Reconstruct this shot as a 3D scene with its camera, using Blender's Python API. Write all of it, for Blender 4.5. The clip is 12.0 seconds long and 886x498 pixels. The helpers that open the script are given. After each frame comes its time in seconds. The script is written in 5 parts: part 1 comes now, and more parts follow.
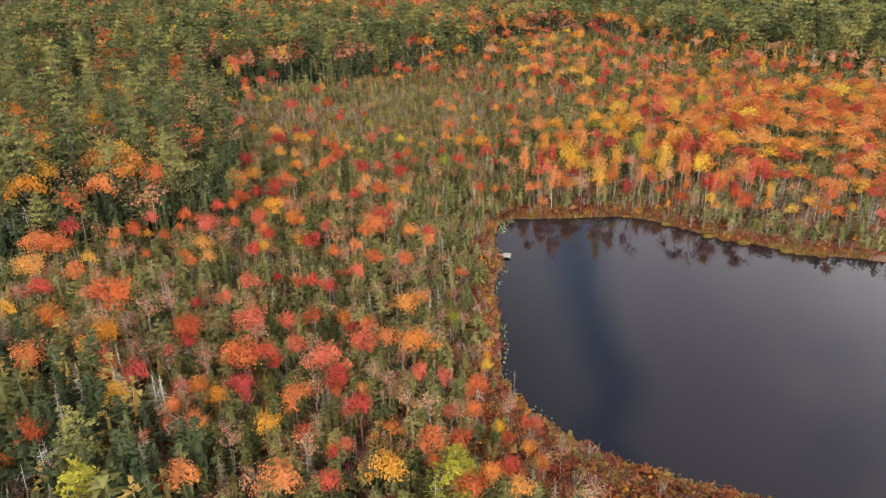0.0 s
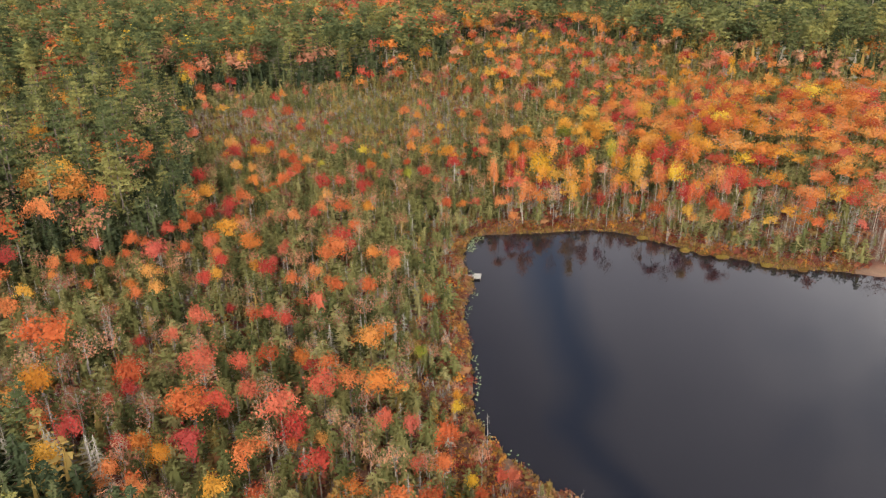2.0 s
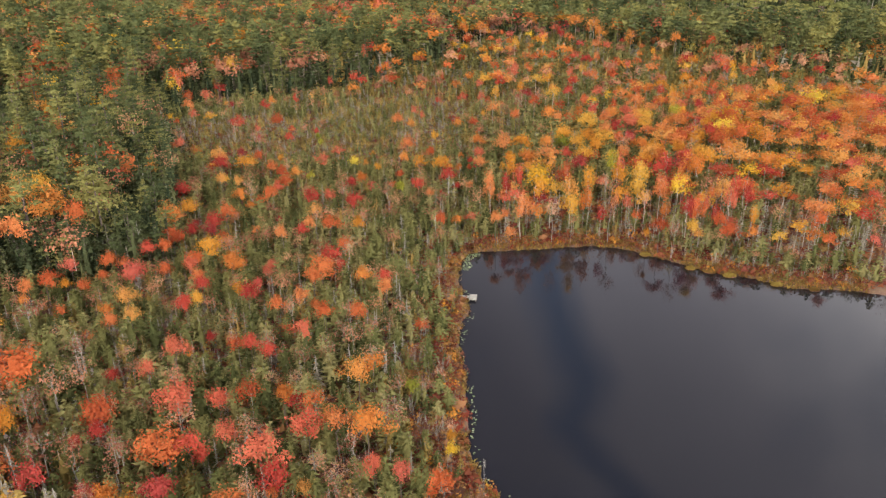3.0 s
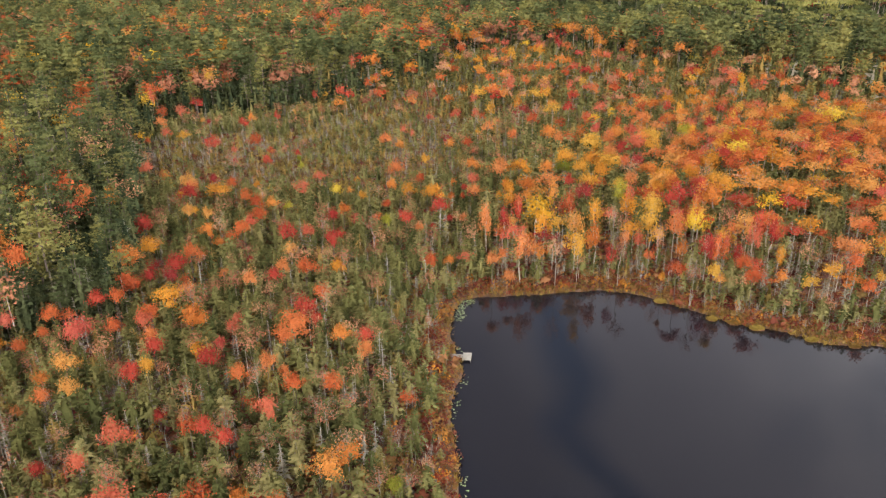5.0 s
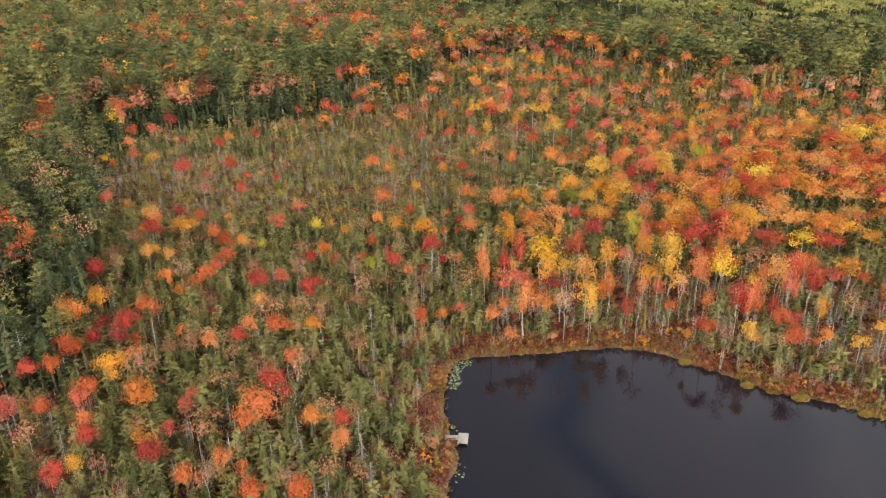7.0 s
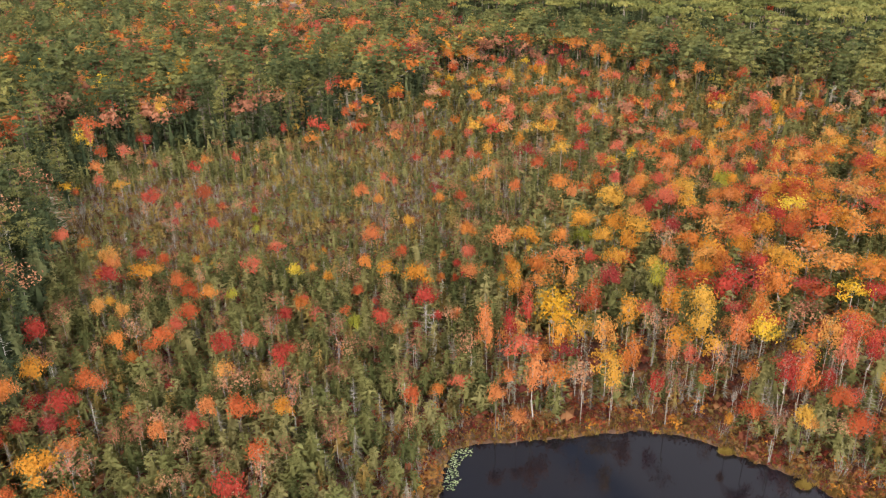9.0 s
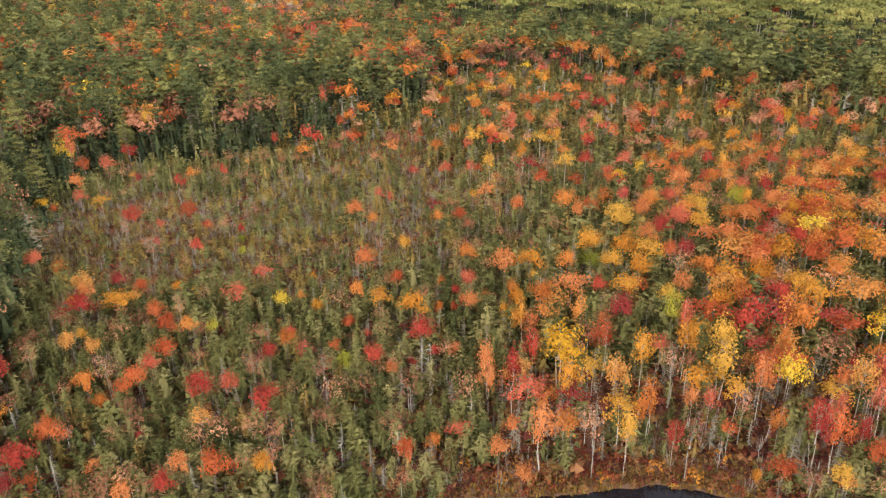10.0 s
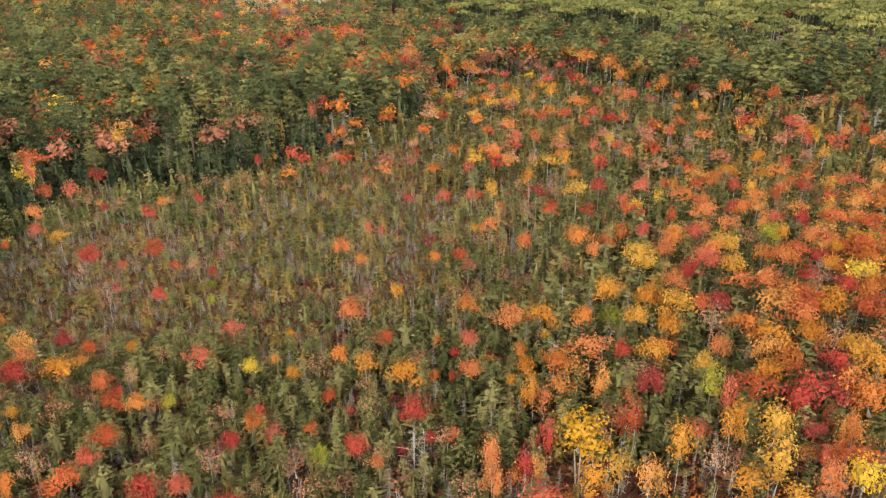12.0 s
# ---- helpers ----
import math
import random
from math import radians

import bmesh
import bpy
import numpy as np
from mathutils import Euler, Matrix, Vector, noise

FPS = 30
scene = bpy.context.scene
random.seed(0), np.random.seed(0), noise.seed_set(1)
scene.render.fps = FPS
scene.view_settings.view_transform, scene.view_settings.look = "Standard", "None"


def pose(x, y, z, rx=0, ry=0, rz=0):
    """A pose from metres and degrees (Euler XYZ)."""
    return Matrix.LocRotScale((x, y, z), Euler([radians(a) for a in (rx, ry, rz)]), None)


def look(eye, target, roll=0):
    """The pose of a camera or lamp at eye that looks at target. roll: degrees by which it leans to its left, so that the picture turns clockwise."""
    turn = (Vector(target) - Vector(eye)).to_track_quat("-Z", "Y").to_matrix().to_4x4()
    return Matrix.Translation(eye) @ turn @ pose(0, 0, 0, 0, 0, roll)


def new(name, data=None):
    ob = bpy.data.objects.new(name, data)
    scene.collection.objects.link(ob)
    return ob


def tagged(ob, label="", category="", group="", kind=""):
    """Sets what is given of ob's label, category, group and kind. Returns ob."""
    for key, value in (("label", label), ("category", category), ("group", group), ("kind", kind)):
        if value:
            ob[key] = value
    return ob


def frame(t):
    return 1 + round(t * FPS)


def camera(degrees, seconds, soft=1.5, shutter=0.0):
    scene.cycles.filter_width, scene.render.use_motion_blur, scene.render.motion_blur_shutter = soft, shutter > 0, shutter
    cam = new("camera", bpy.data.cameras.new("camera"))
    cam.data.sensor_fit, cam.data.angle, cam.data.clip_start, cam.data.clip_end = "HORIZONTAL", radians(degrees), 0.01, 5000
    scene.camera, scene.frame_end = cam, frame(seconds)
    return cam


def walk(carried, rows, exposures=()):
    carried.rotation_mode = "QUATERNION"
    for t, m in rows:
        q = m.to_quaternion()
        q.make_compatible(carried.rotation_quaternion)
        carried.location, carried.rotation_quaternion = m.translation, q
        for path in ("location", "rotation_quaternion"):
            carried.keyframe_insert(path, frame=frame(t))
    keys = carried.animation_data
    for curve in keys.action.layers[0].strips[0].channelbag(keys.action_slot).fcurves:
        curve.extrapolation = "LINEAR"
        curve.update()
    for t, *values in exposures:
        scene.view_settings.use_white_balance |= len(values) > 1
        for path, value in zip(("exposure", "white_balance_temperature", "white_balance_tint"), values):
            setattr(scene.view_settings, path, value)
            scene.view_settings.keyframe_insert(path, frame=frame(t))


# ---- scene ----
cam = camera(60.4, 12.0, soft=1.25)
PATH = [
    (0, (1.815, -149.127, 66.137), (1.624, -147.301, 65.342), -0.6),
    (0.5, (1.788, -147.668, 66.219), (1.63, -145.84, 65.423), -0.6),
    (1, (1.82, -145.485, 66.314), (1.685, -143.655, 65.517), -0.8),
    (1.5, (1.782, -142.457, 66.588), (1.66, -140.628, 65.789), -0.8),
    (2, (1.707, -138.848, 66.928), (1.594, -137.019, 66.127), -0.8),
    (2.5, (1.781, -134.722, 67.264), (1.673, -132.893, 66.462), -0.8),
    (3, (1.794, -130.436, 67.376), (1.69, -128.606, 66.575), -0.9),
    (5, (1.571, -110.521, 67.82), (1.482, -108.688, 67.025), -0.8),
    (5.5, (1.432, -105.188, 67.795), (1.348, -103.353, 67.003), -0.7),
    (6, (1.356, -99.976, 67.896), (1.276, -98.142, 67.104), -0.8),
    (6.5, (1.275, -94.462, 67.892), (1.197, -92.627, 67.1), -0.8),
    (7, (1.16, -89.072, 67.932), (1.085, -87.237, 67.141), -0.8),
    (7.2, (1.028, -86.736, 67.963), (0.954, -84.9, 67.172), -0.6),
    (9, (1.031, -66.831, 68.685), (0.958, -64.995, 67.895), -0.9),
    (9.5, (0.939, -61.148, 68.947), (0.867, -59.313, 68.156), -0.9),
    (10, (1.006, -55.386, 69.075), (0.934, -53.551, 68.283), -0.9),
    (10.5, (0.952, -49.48, 69.188), (0.88, -47.646, 68.395), -0.9),
    (11, (0.791, -43.837, 69.286), (0.72, -42.002, 68.494), -0.9),
    (11.5, (0.714, -38.38, 69.45), (0.642, -36.545, 68.658), -0.9),
    (12, (0.775, -33.463, 69.522), (0.703, -31.627, 68.731), -0.9),
]
walk(cam, [(t, look(eye, target, roll)) for t, eye, target, roll in PATH])


# ---------------------------------------------------------------- sky and sun
SUN_ELEV, SUN_AZ = radians(40), radians(266)      # azimuth clockwise from +y: to the left of the flight and behind it
world = bpy.data.worlds.new("sky")
scene.world = world
world.use_nodes = True
wt = world.node_tree
wt.nodes.clear()


def wnode(kind, **values):
    n = wt.nodes.new(kind)
    for key, value in values.items():
        n.inputs[key].default_value = value
    return n


sky = wt.nodes.new("ShaderNodeTexSky")
sky.sky_type, sky.sun_disc, sky.sun_elevation, sky.sun_rotation = "NISHITA", False, SUN_ELEV, SUN_AZ
coords = wt.nodes.new("ShaderNodeTexCoord")
turned = wt.nodes.new("ShaderNodeMapping")
turned.inputs["Location"].default_value = (-0.1, 1.1, 0.0)
turned.inputs["Scale"].default_value = (1.9, 1.2, 1.8)
puffs = wnode("ShaderNodeTexNoise", Scale=2.0, Detail=5.0, Roughness=0.5, Distortion=0.5)
cover = wnode("ShaderNodeMapRange", **{"From Min": 0.06, "From Max": 0.34})
shade = wnode("ShaderNodeTexNoise", Scale=1.3, Detail=3.0)
cloud = wt.nodes.new("ShaderNodeValToRGB")
steps = cloud.color_ramp.elements
steps.new(0.24)
steps.new(0.44)
for step, place, colour in zip(steps, (0.1, 0.24, 0.44, 0.8), ((0.055, 0.053, 0.063), (0.118, 0.112, 0.124), (0.24, 0.228, 0.232), (1.0, 0.95, 0.9))):
    step.position, step.color = place, (*colour, 1)
lift = wt.nodes.new("ShaderNodeVectorMath")
lift.operation = "SCALE"
lift.inputs["Scale"].default_value = 48.0
mixed = wt.nodes.new("ShaderNodeMix")
mixed.data_type = "RGBA"
back, out = wnode("ShaderNodeBackground", Strength=0.1), wt.nodes.new("ShaderNodeOutputWorld")
wt.links.new(coords.outputs["Generated"], turned.inputs["Vector"])
wt.links.new(turned.outputs["Vector"], puffs.inputs["Vector"])
wt.links.new(turned.outputs["Vector"], shade.inputs["Vector"])
thins = wt.nodes.new("ShaderNodeVectorMath")        # the cloud thins out upwards and away from the sun
thins.operation = "DOT_PRODUCT"
thins.inputs[1].default_value = (0.0, 0.05, -2.0)
total = wt.nodes.new("ShaderNodeMath")
total.operation = "MULTIPLY_ADD"
total.inputs[1].default_value = 0.2
wt.links.new(coords.outputs["Generated"], thins.inputs[0])
wt.links.new(thins.outputs["Value"], total.inputs[0])
wt.links.new(puffs.outputs["Fac"], total.inputs[2])
wt.links.new(total.outputs["Value"], cover.inputs["Value"])
bright = wt.nodes.new("ShaderNodeVectorMath")       # cloud brighter low and east, darker west; unseen brightness added behind as fill light
bright.operation = "DOT_PRODUCT"
bright.inputs[1].default_value = (0.8, -0.9, -1.6)
glare = wt.nodes.new("ShaderNodeMath")
glare.operation = "MULTIPLY_ADD"
glare.inputs[1].default_value = 0.5
wt.links.new(coords.outputs["Generated"], bright.inputs[0])
wt.links.new(bright.outputs["Value"], glare.inputs[0])
calm = wt.nodes.new("ShaderNodeMath")
calm.operation = "MULTIPLY_ADD"
calm.inputs[1].default_value, calm.inputs[2].default_value = 0.3, 0.76
wt.links.new(shade.outputs["Fac"], calm.inputs[0])
wt.links.new(calm.outputs["Value"], glare.inputs[2])
wt.links.new(glare.outputs["Value"], cloud.inputs["Fac"])
wt.links.new(cloud.outputs["Color"], lift.inputs[0])
lead = wt.nodes.new("ShaderNodeVectorMath")         # a long ragged rift in the cloud, through which the blue sky shows
lead.operation = "DOT_PRODUCT"
lead.inputs[1].default_value = (0.922, 0.071, -0.381)
frayed = wt.nodes.new("ShaderNodeMath")
frayed.operation = "MULTIPLY_ADD"
frayed.inputs[1].default_value = 0.3
wander = wt.nodes.new("ShaderNodeMath")
wander.operation = "SUBTRACT"
wander.inputs[1].default_value = 0.5
away = wt.nodes.new("ShaderNodeMath")
away.operation = "ABSOLUTE"
closed = wnode("ShaderNodeMapRange", **{"From Min": 0.006, "From Max": 0.048, "To Min": 0.1, "To Max": 1.0})
torn = wt.nodes.new("ShaderNodeMath")
torn.operation = "MULTIPLY"
wt.links.new(coords.outputs["Generated"], lead.inputs[0])
wt.links.new(puffs.outputs["Fac"], wander.inputs[0])
wt.links.new(wander.outputs["Value"], frayed.inputs[0])
wt.links.new(lead.outputs["Value"], frayed.inputs[2])
wt.links.new(frayed.outputs["Value"], away.inputs[0])
wt.links.new(away.outputs["Value"], closed.inputs["Value"])
wt.links.new(closed.outputs["Result"], torn.inputs[0])
wt.links.new(cover.outputs["Result"], torn.inputs[1])
wt.links.new(torn.outputs["Value"], mixed.inputs["Factor"])
wt.links.new(sky.outputs["Color"], mixed.inputs["A"])
wt.links.new(lift.outputs["Vector"], mixed.inputs["B"])
wt.links.new(mixed.outputs["Result"], back.inputs["Color"])
wt.links.new(back.outputs["Background"], out.inputs["Surface"])

sun_data = bpy.data.lights.new("sun", "SUN")
sun_data.energy, sun_data.angle, sun_data.color = 2.0, radians(16), (1.0, 0.91, 0.78)
sun = new("sun", sun_data)
toward = Vector((math.sin(SUN_AZ) * math.cos(SUN_ELEV), math.cos(SUN_AZ) * math.cos(SUN_ELEV), math.sin(SUN_ELEV)))
sun.matrix_basis = look(toward * 400, (0, 0, 0))
scene.view_settings.exposure = 1.1


# ---------------------------------------------------------------- materials
def nodes(name):
    m = bpy.data.materials.new(name)
    m.use_nodes = True
    m.node_tree.nodes.clear()
    t = m.node_tree

    def add(kind, **values):
        n = t.nodes.new(kind)
        for key, value in values.items():
            n.inputs[key].default_value = value
        return n

    return m, t, add


def ramp(add, stops):
    n = add("ShaderNodeValToRGB")
    e = n.color_ramp.elements
    while len(e) < len(stops):
        e.new(0.5)
    for k, (p, c) in zip(e, stops):
        k.position, k.color = p, (*c, 1)
    return n


def foliage(name, stops, joined=False, glow=0.42, spread=0.28):
    """Leaves: a colour for each tree out of stops, drifting within its crown, and lighter and darker sprays."""
    m, t, add = nodes(name)
    if joined:
        own = add("ShaderNodeAttribute")
        own.attribute_name = "tint"
        pick = own.outputs["Fac"]
    else:
        pick = add("ShaderNodeObjectInfo").outputs["Random"]
    where = add("ShaderNodeNewGeometry")
    drift = add("ShaderNodeTexNoise", Scale=0.55, Detail=3.0, Roughness=0.6)
    t.links.new(where.outputs["Position"], drift.inputs["Vector"])
    blend = add("ShaderNodeMix", Factor=spread)
    t.links.new(pick, blend.inputs["A"])
    t.links.new(drift.outputs["Fac"], blend.inputs["B"])
    colours = ramp(add, stops)
    t.links.new(blend.outputs["Result"], colours.inputs["Fac"])
    span = add("ShaderNodeMapRange")
    for key, value in (("To Min", 0.88), ("To Max", 1.1)):
        span.inputs[key].default_value = value
    t.links.new(where.outputs["Random Per Island"], span.inputs["Value"])
    scaled = add("ShaderNodeVectorMath")
    scaled.operation = "SCALE"
    t.links.new(colours.outputs["Color"], scaled.inputs[0])
    t.links.new(span.outputs["Result"], scaled.inputs["Scale"])
    d, s, mix, o = add("ShaderNodeBsdfDiffuse"), add("ShaderNodeBsdfTranslucent"), add("ShaderNodeMixShader", Fac=glow), add("ShaderNodeOutputMaterial")
    for b in (d, s):
        t.links.new(scaled.outputs["Vector"], b.inputs["Color"])
    t.links.new(d.outputs["BSDF"], mix.inputs[1])
    t.links.new(s.outputs["BSDF"], mix.inputs[2])
    t.links.new(mix.outputs["Shader"], o.inputs["Surface"])
    return m


def rough(name, stops, scale, fine, roughness=0.9, bump=0.3, metal=0.0):
    """Bark, wood, soil: noise at two scales through a ramp, with fine relief."""
    m, t, add = nodes(name)
    where = add("ShaderNodeNewGeometry")
    a, b = add("ShaderNodeTexNoise", Scale=scale, Detail=4.0, Roughness=0.6), add("ShaderNodeTexNoise", Scale=fine, Detail=3.0, Roughness=0.7)
    blend = add("ShaderNodeMix", Factor=0.42)
    for n in (a, b):
        t.links.new(where.outputs["Position"], n.inputs["Vector"])
    t.links.new(a.outputs["Fac"], blend.inputs["A"])
    t.links.new(b.outputs["Fac"], blend.inputs["B"])
    colours = ramp(add, stops)
    t.links.new(blend.outputs["Result"], colours.inputs["Fac"])
    p, o = add("ShaderNodeBsdfPrincipled", Roughness=roughness, Metallic=metal), add("ShaderNodeOutputMaterial")
    relief = add("ShaderNodeBump", Strength=bump, Distance=0.05)
    t.links.new(b.outputs["Fac"], relief.inputs["Height"])
    t.links.new(relief.outputs["Normal"], p.inputs["Normal"])
    t.links.new(colours.outputs["Color"], p.inputs["Base Color"])
    t.links.new(p.outputs["BSDF"], o.inputs["Surface"])
    return m


BARK = {
    "grey": rough("grey_bark", [(0.3, (0.12, 0.10, 0.08)), (0.55, (0.22, 0.19, 0.155)), (0.75, (0.33, 0.29, 0.24))], 0.9, 6.0),
    "pale": rough("pale_bark", [(0.3, (0.18, 0.15, 0.12)), (0.5, (0.28, 0.24, 0.195)), (0.7, (0.38, 0.335, 0.28))], 0.9, 7.0),
    "brown": rough("brown_bark", [(0.3, (0.045, 0.033, 0.026)), (0.55, (0.09, 0.067, 0.052)), (0.75, (0.15, 0.118, 0.094))], 0.9, 6.0),
    "dead": rough("weathered_dead_wood", [(0.3, (0.18, 0.16, 0.14)), (0.5, (0.27, 0.25, 0.22)), (0.72, (0.38, 0.355, 0.32))], 0.8, 6.0),
}
TONES = {      # autumn colours and greens, from shade to light
    "crimson": [(0.25, (0.226, 0.038, 0.034)), (0.5, (0.348, 0.062, 0.049)), (0.75, (0.423, 0.113, 0.075))],
    "red": [(0.25, (0.273, 0.039, 0.030)), (0.5, (0.385, 0.066, 0.042)), (0.75, (0.423, 0.117, 0.066))],
    "flame": [(0.25, (0.310, 0.071, 0.028)), (0.5, (0.423, 0.115, 0.040)), (0.75, (0.451, 0.174, 0.062))],
    "orange": [(0.25, (0.36, 0.122, 0.03)), (0.5, (0.47, 0.178, 0.044)), (0.75, (0.47, 0.235, 0.066))],
    "amber": [(0.25, (0.39, 0.165, 0.026)), (0.5, (0.48, 0.23, 0.036)), (0.75, (0.45, 0.265, 0.05))],
    "yellow": [(0.25, (0.44, 0.245, 0.024)), (0.5, (0.53, 0.33, 0.032)), (0.75, (0.50, 0.37, 0.05))],
    "rust": [(0.25, (0.21, 0.09, 0.055)), (0.5, (0.35, 0.155, 0.09)), (0.75, (0.40, 0.21, 0.12))],
    "lime": [(0.25, (0.14, 0.148, 0.022)), (0.5, (0.225, 0.22, 0.032)), (0.75, (0.31, 0.285, 0.042))],
    "spruce": [(0.2, (0.085, 0.092, 0.034)), (0.42, (0.138, 0.138, 0.05)), (0.6, (0.185, 0.175, 0.066)), (0.8, (0.23, 0.205, 0.088))],
    "lichen": [(0.25, (0.15, 0.135, 0.10)), (0.5, (0.21, 0.19, 0.145)), (0.75, (0.26, 0.235, 0.18))],
    "larch": [(0.25, (0.135, 0.10, 0.035)), (0.5, (0.22, 0.165, 0.05)), (0.75, (0.29, 0.20, 0.066))],
    "fir": [(0.1, (0.034, 0.046, 0.025)), (0.4, (0.058, 0.074, 0.036)), (0.65, (0.09, 0.104, 0.048)), (0.9, (0.12, 0.127, 0.056))],
    "pine": [(0.1, (0.052, 0.066, 0.03)), (0.35, (0.088, 0.102, 0.042)), (0.6, (0.14, 0.146, 0.055)), (0.9, (0.22, 0.2, 0.066))],
    "canopy": [(0.1, (0.085, 0.098, 0.036)), (0.45, (0.145, 0.152, 0.05)), (0.9, (0.23, 0.21, 0.066))],
    "heath": [(0.2, (0.13, 0.04, 0.03)), (0.4, (0.22, 0.075, 0.04)), (0.6, (0.20, 0.14, 0.05)), (0.8, (0.27, 0.13, 0.06))],
    "blaze": [(0.2, (0.16, 0.03, 0.022)), (0.4, (0.24, 0.07, 0.03)), (0.55, (0.16, 0.12, 0.04)), (0.68, (0.26, 0.12, 0.035)), (0.85, (0.46, 0.20, 0.035))],
    "sedge": [(0.2, (0.12, 0.075, 0.026)), (0.5, (0.22, 0.135, 0.038)), (0.8, (0.27, 0.2, 0.05))],
    "tussock": [(0.2, (0.09, 0.047, 0.027)), (0.5, (0.14, 0.085, 0.042)), (0.8, (0.19, 0.135, 0.06))],
}
LEAF = {key: foliage(key + "_leaves", stops) for key, stops in TONES.items()}
WOOD = {key: foliage(key + "_canopy", stops, joined=True) for key, stops in TONES.items()}


def ground_material():
    m, t, add = nodes("bog_ground")
    where = add("ShaderNodeNewGeometry")
    a, b = add("ShaderNodeTexNoise", Scale=0.35, Detail=5.0, Roughness=0.65), add("ShaderNodeTexNoise", Scale=3.2, Detail=4.0, Roughness=0.7)
    for n in (a, b):
        t.links.new(where.outputs["Position"], n.inputs["Vector"])
    blend = add("ShaderNodeMix", Factor=0.5)
    t.links.new(a.outputs["Fac"], blend.inputs["A"])
    t.links.new(b.outputs["Fac"], blend.inputs["B"])
    heath = ramp(add, [(0.32, (0.045, 0.017, 0.011)), (0.45, (0.10, 0.034, 0.019)), (0.55, (0.125, 0.052, 0.024)), (0.66, (0.17, 0.072, 0.034))])
    meadow = ramp(add, [(0.32, (0.06, 0.032, 0.02)), (0.5, (0.105, 0.062, 0.033)), (0.66, (0.16, 0.11, 0.055))])
    hay = ramp(add, [(0.3, (0.15, 0.115, 0.055)), (0.6, (0.25, 0.195, 0.095))])
    last = heath.outputs["Color"]
    for key, colours in (("meadow", meadow), ("hay", hay)):
        own, mix = add("ShaderNodeAttribute"), add("ShaderNodeMix")
        own.attribute_name, mix.data_type = key, "RGBA"
        t.links.new(own.outputs["Fac"], mix.inputs["Factor"])
        t.links.new(last, mix.inputs["A"])
        t.links.new(colours.outputs["Color"], mix.inputs["B"])
        last = mix.outputs["Result"]
    for colours in (heath, meadow, hay):
        t.links.new(blend.outputs["Result"], colours.inputs["Fac"])
    p, o = add("ShaderNodeBsdfPrincipled", Roughness=0.95), add("ShaderNodeOutputMaterial")
    relief = add("ShaderNodeBump", Strength=0.6, Distance=0.3)
    t.links.new(b.outputs["Fac"], relief.inputs["Height"])
    t.links.new(relief.outputs["Normal"], p.inputs["Normal"])
    t.links.new(last, p.inputs["Base Color"])
    t.links.new(p.outputs["BSDF"], o.inputs["Surface"])
    return m


def water_material():
    m, t, add = nodes("still_bog_water")
    where = add("ShaderNodeNewGeometry")
    a, b = add("ShaderNodeTexNoise", Scale=1.6, Detail=3.0), add("ShaderNodeTexNoise", Scale=0.12, Detail=2.0)
    relief = add("ShaderNodeBump", Strength=0.035, Distance=0.05)
    p, o = add("ShaderNodeBsdfPrincipled", Roughness=0.03, IOR=1.333), add("ShaderNodeOutputMaterial")
    p.inputs["Base Color"].default_value = (0.006, 0.006, 0.008, 1)
    for n in (a, b):
        t.links.new(where.outputs["Position"], n.inputs["Vector"])
    breeze = add("ShaderNodeMapRange")
    for key, value in (("From Min", 0.35), ("From Max", 0.7), ("To Min", 0.015), ("To Max", 0.07)):
        breeze.inputs[key].default_value = value
    t.links.new(b.outputs["Fac"], breeze.inputs["Value"])
    t.links.new(breeze.outputs["Result"], p.inputs["Roughness"])
    t.links.new(a.outputs["Fac"], relief.inputs["Height"])
    t.links.new(relief.outputs["Normal"], p.inputs["Normal"])
    t.links.new(p.outputs["BSDF"], o.inputs["Surface"])
    return m


GROUND, WATER = ground_material(), water_material()
PLANK = rough("weathered_dock_planks", [(0.3, (0.11, 0.10, 0.085)), (0.5, (0.19, 0.18, 0.155)), (0.7, (0.26, 0.245, 0.215))], 1.4, 14.0, 0.8)
POST = rough("dock_post_wood", [(0.3, (0.16, 0.14, 0.11)), (0.7, (0.34, 0.31, 0.26))], 2.0, 14.0, 0.85)
PAD = foliage("lily_pad_leaves", [(0.25, (0.14, 0.18, 0.08)), (0.5, (0.21, 0.25, 0.12)), (0.8, (0.28, 0.31, 0.19))], joined=True, glow=0.1)


# ---------------------------------------------------------------- plan of the place
rng = np.random.default_rng(11)
SHORE = [(-1.6, 20.0), (-2.9, 12.0), (-2.0, 2.0), (-0.6, -4.8), (-2.2, -13.5), (-1.2, -24.0), (0.0, -38.0), (1.0, -48.5), (6.4, -57.2), (13.8, -63.9),
         (23.4, -68.7), (34.0, -72.5), (52.0, -84.0), (76.0, -92.0), (100.0, -80.0), (112.0, -50.0), (106.0, -20.0), (92.0, -2.0), (78.0, 2.9), (69.0, 5.2),
         (62.4, 5.0), (57.0, 8.8), (50.2, 11.4), (45.2, 14.5), (39.0, 19.3), (33.0, 23.6), (25.5, 25.2), (13.3, 23.4), (5.0, 22.3), (0.8, 21.8)]


def smooth_ring(points, steps):
    """A closed Catmull-Rom curve through the points."""
    p = np.array(points, float)
    a, b, c, d = np.roll(p, 1, 0), p, np.roll(p, -1, 0), np.roll(p, -2, 0)
    u = (np.arange(steps) / steps)[:, None, None]
    ring = 0.5 * (2 * b + (c - a) * u + (2 * a - 5 * b + 4 * c - d) * u**2 + (3 * b - a - 3 * c + d) * u**3)
    return ring.transpose(1, 0, 2).reshape(-1, 2)


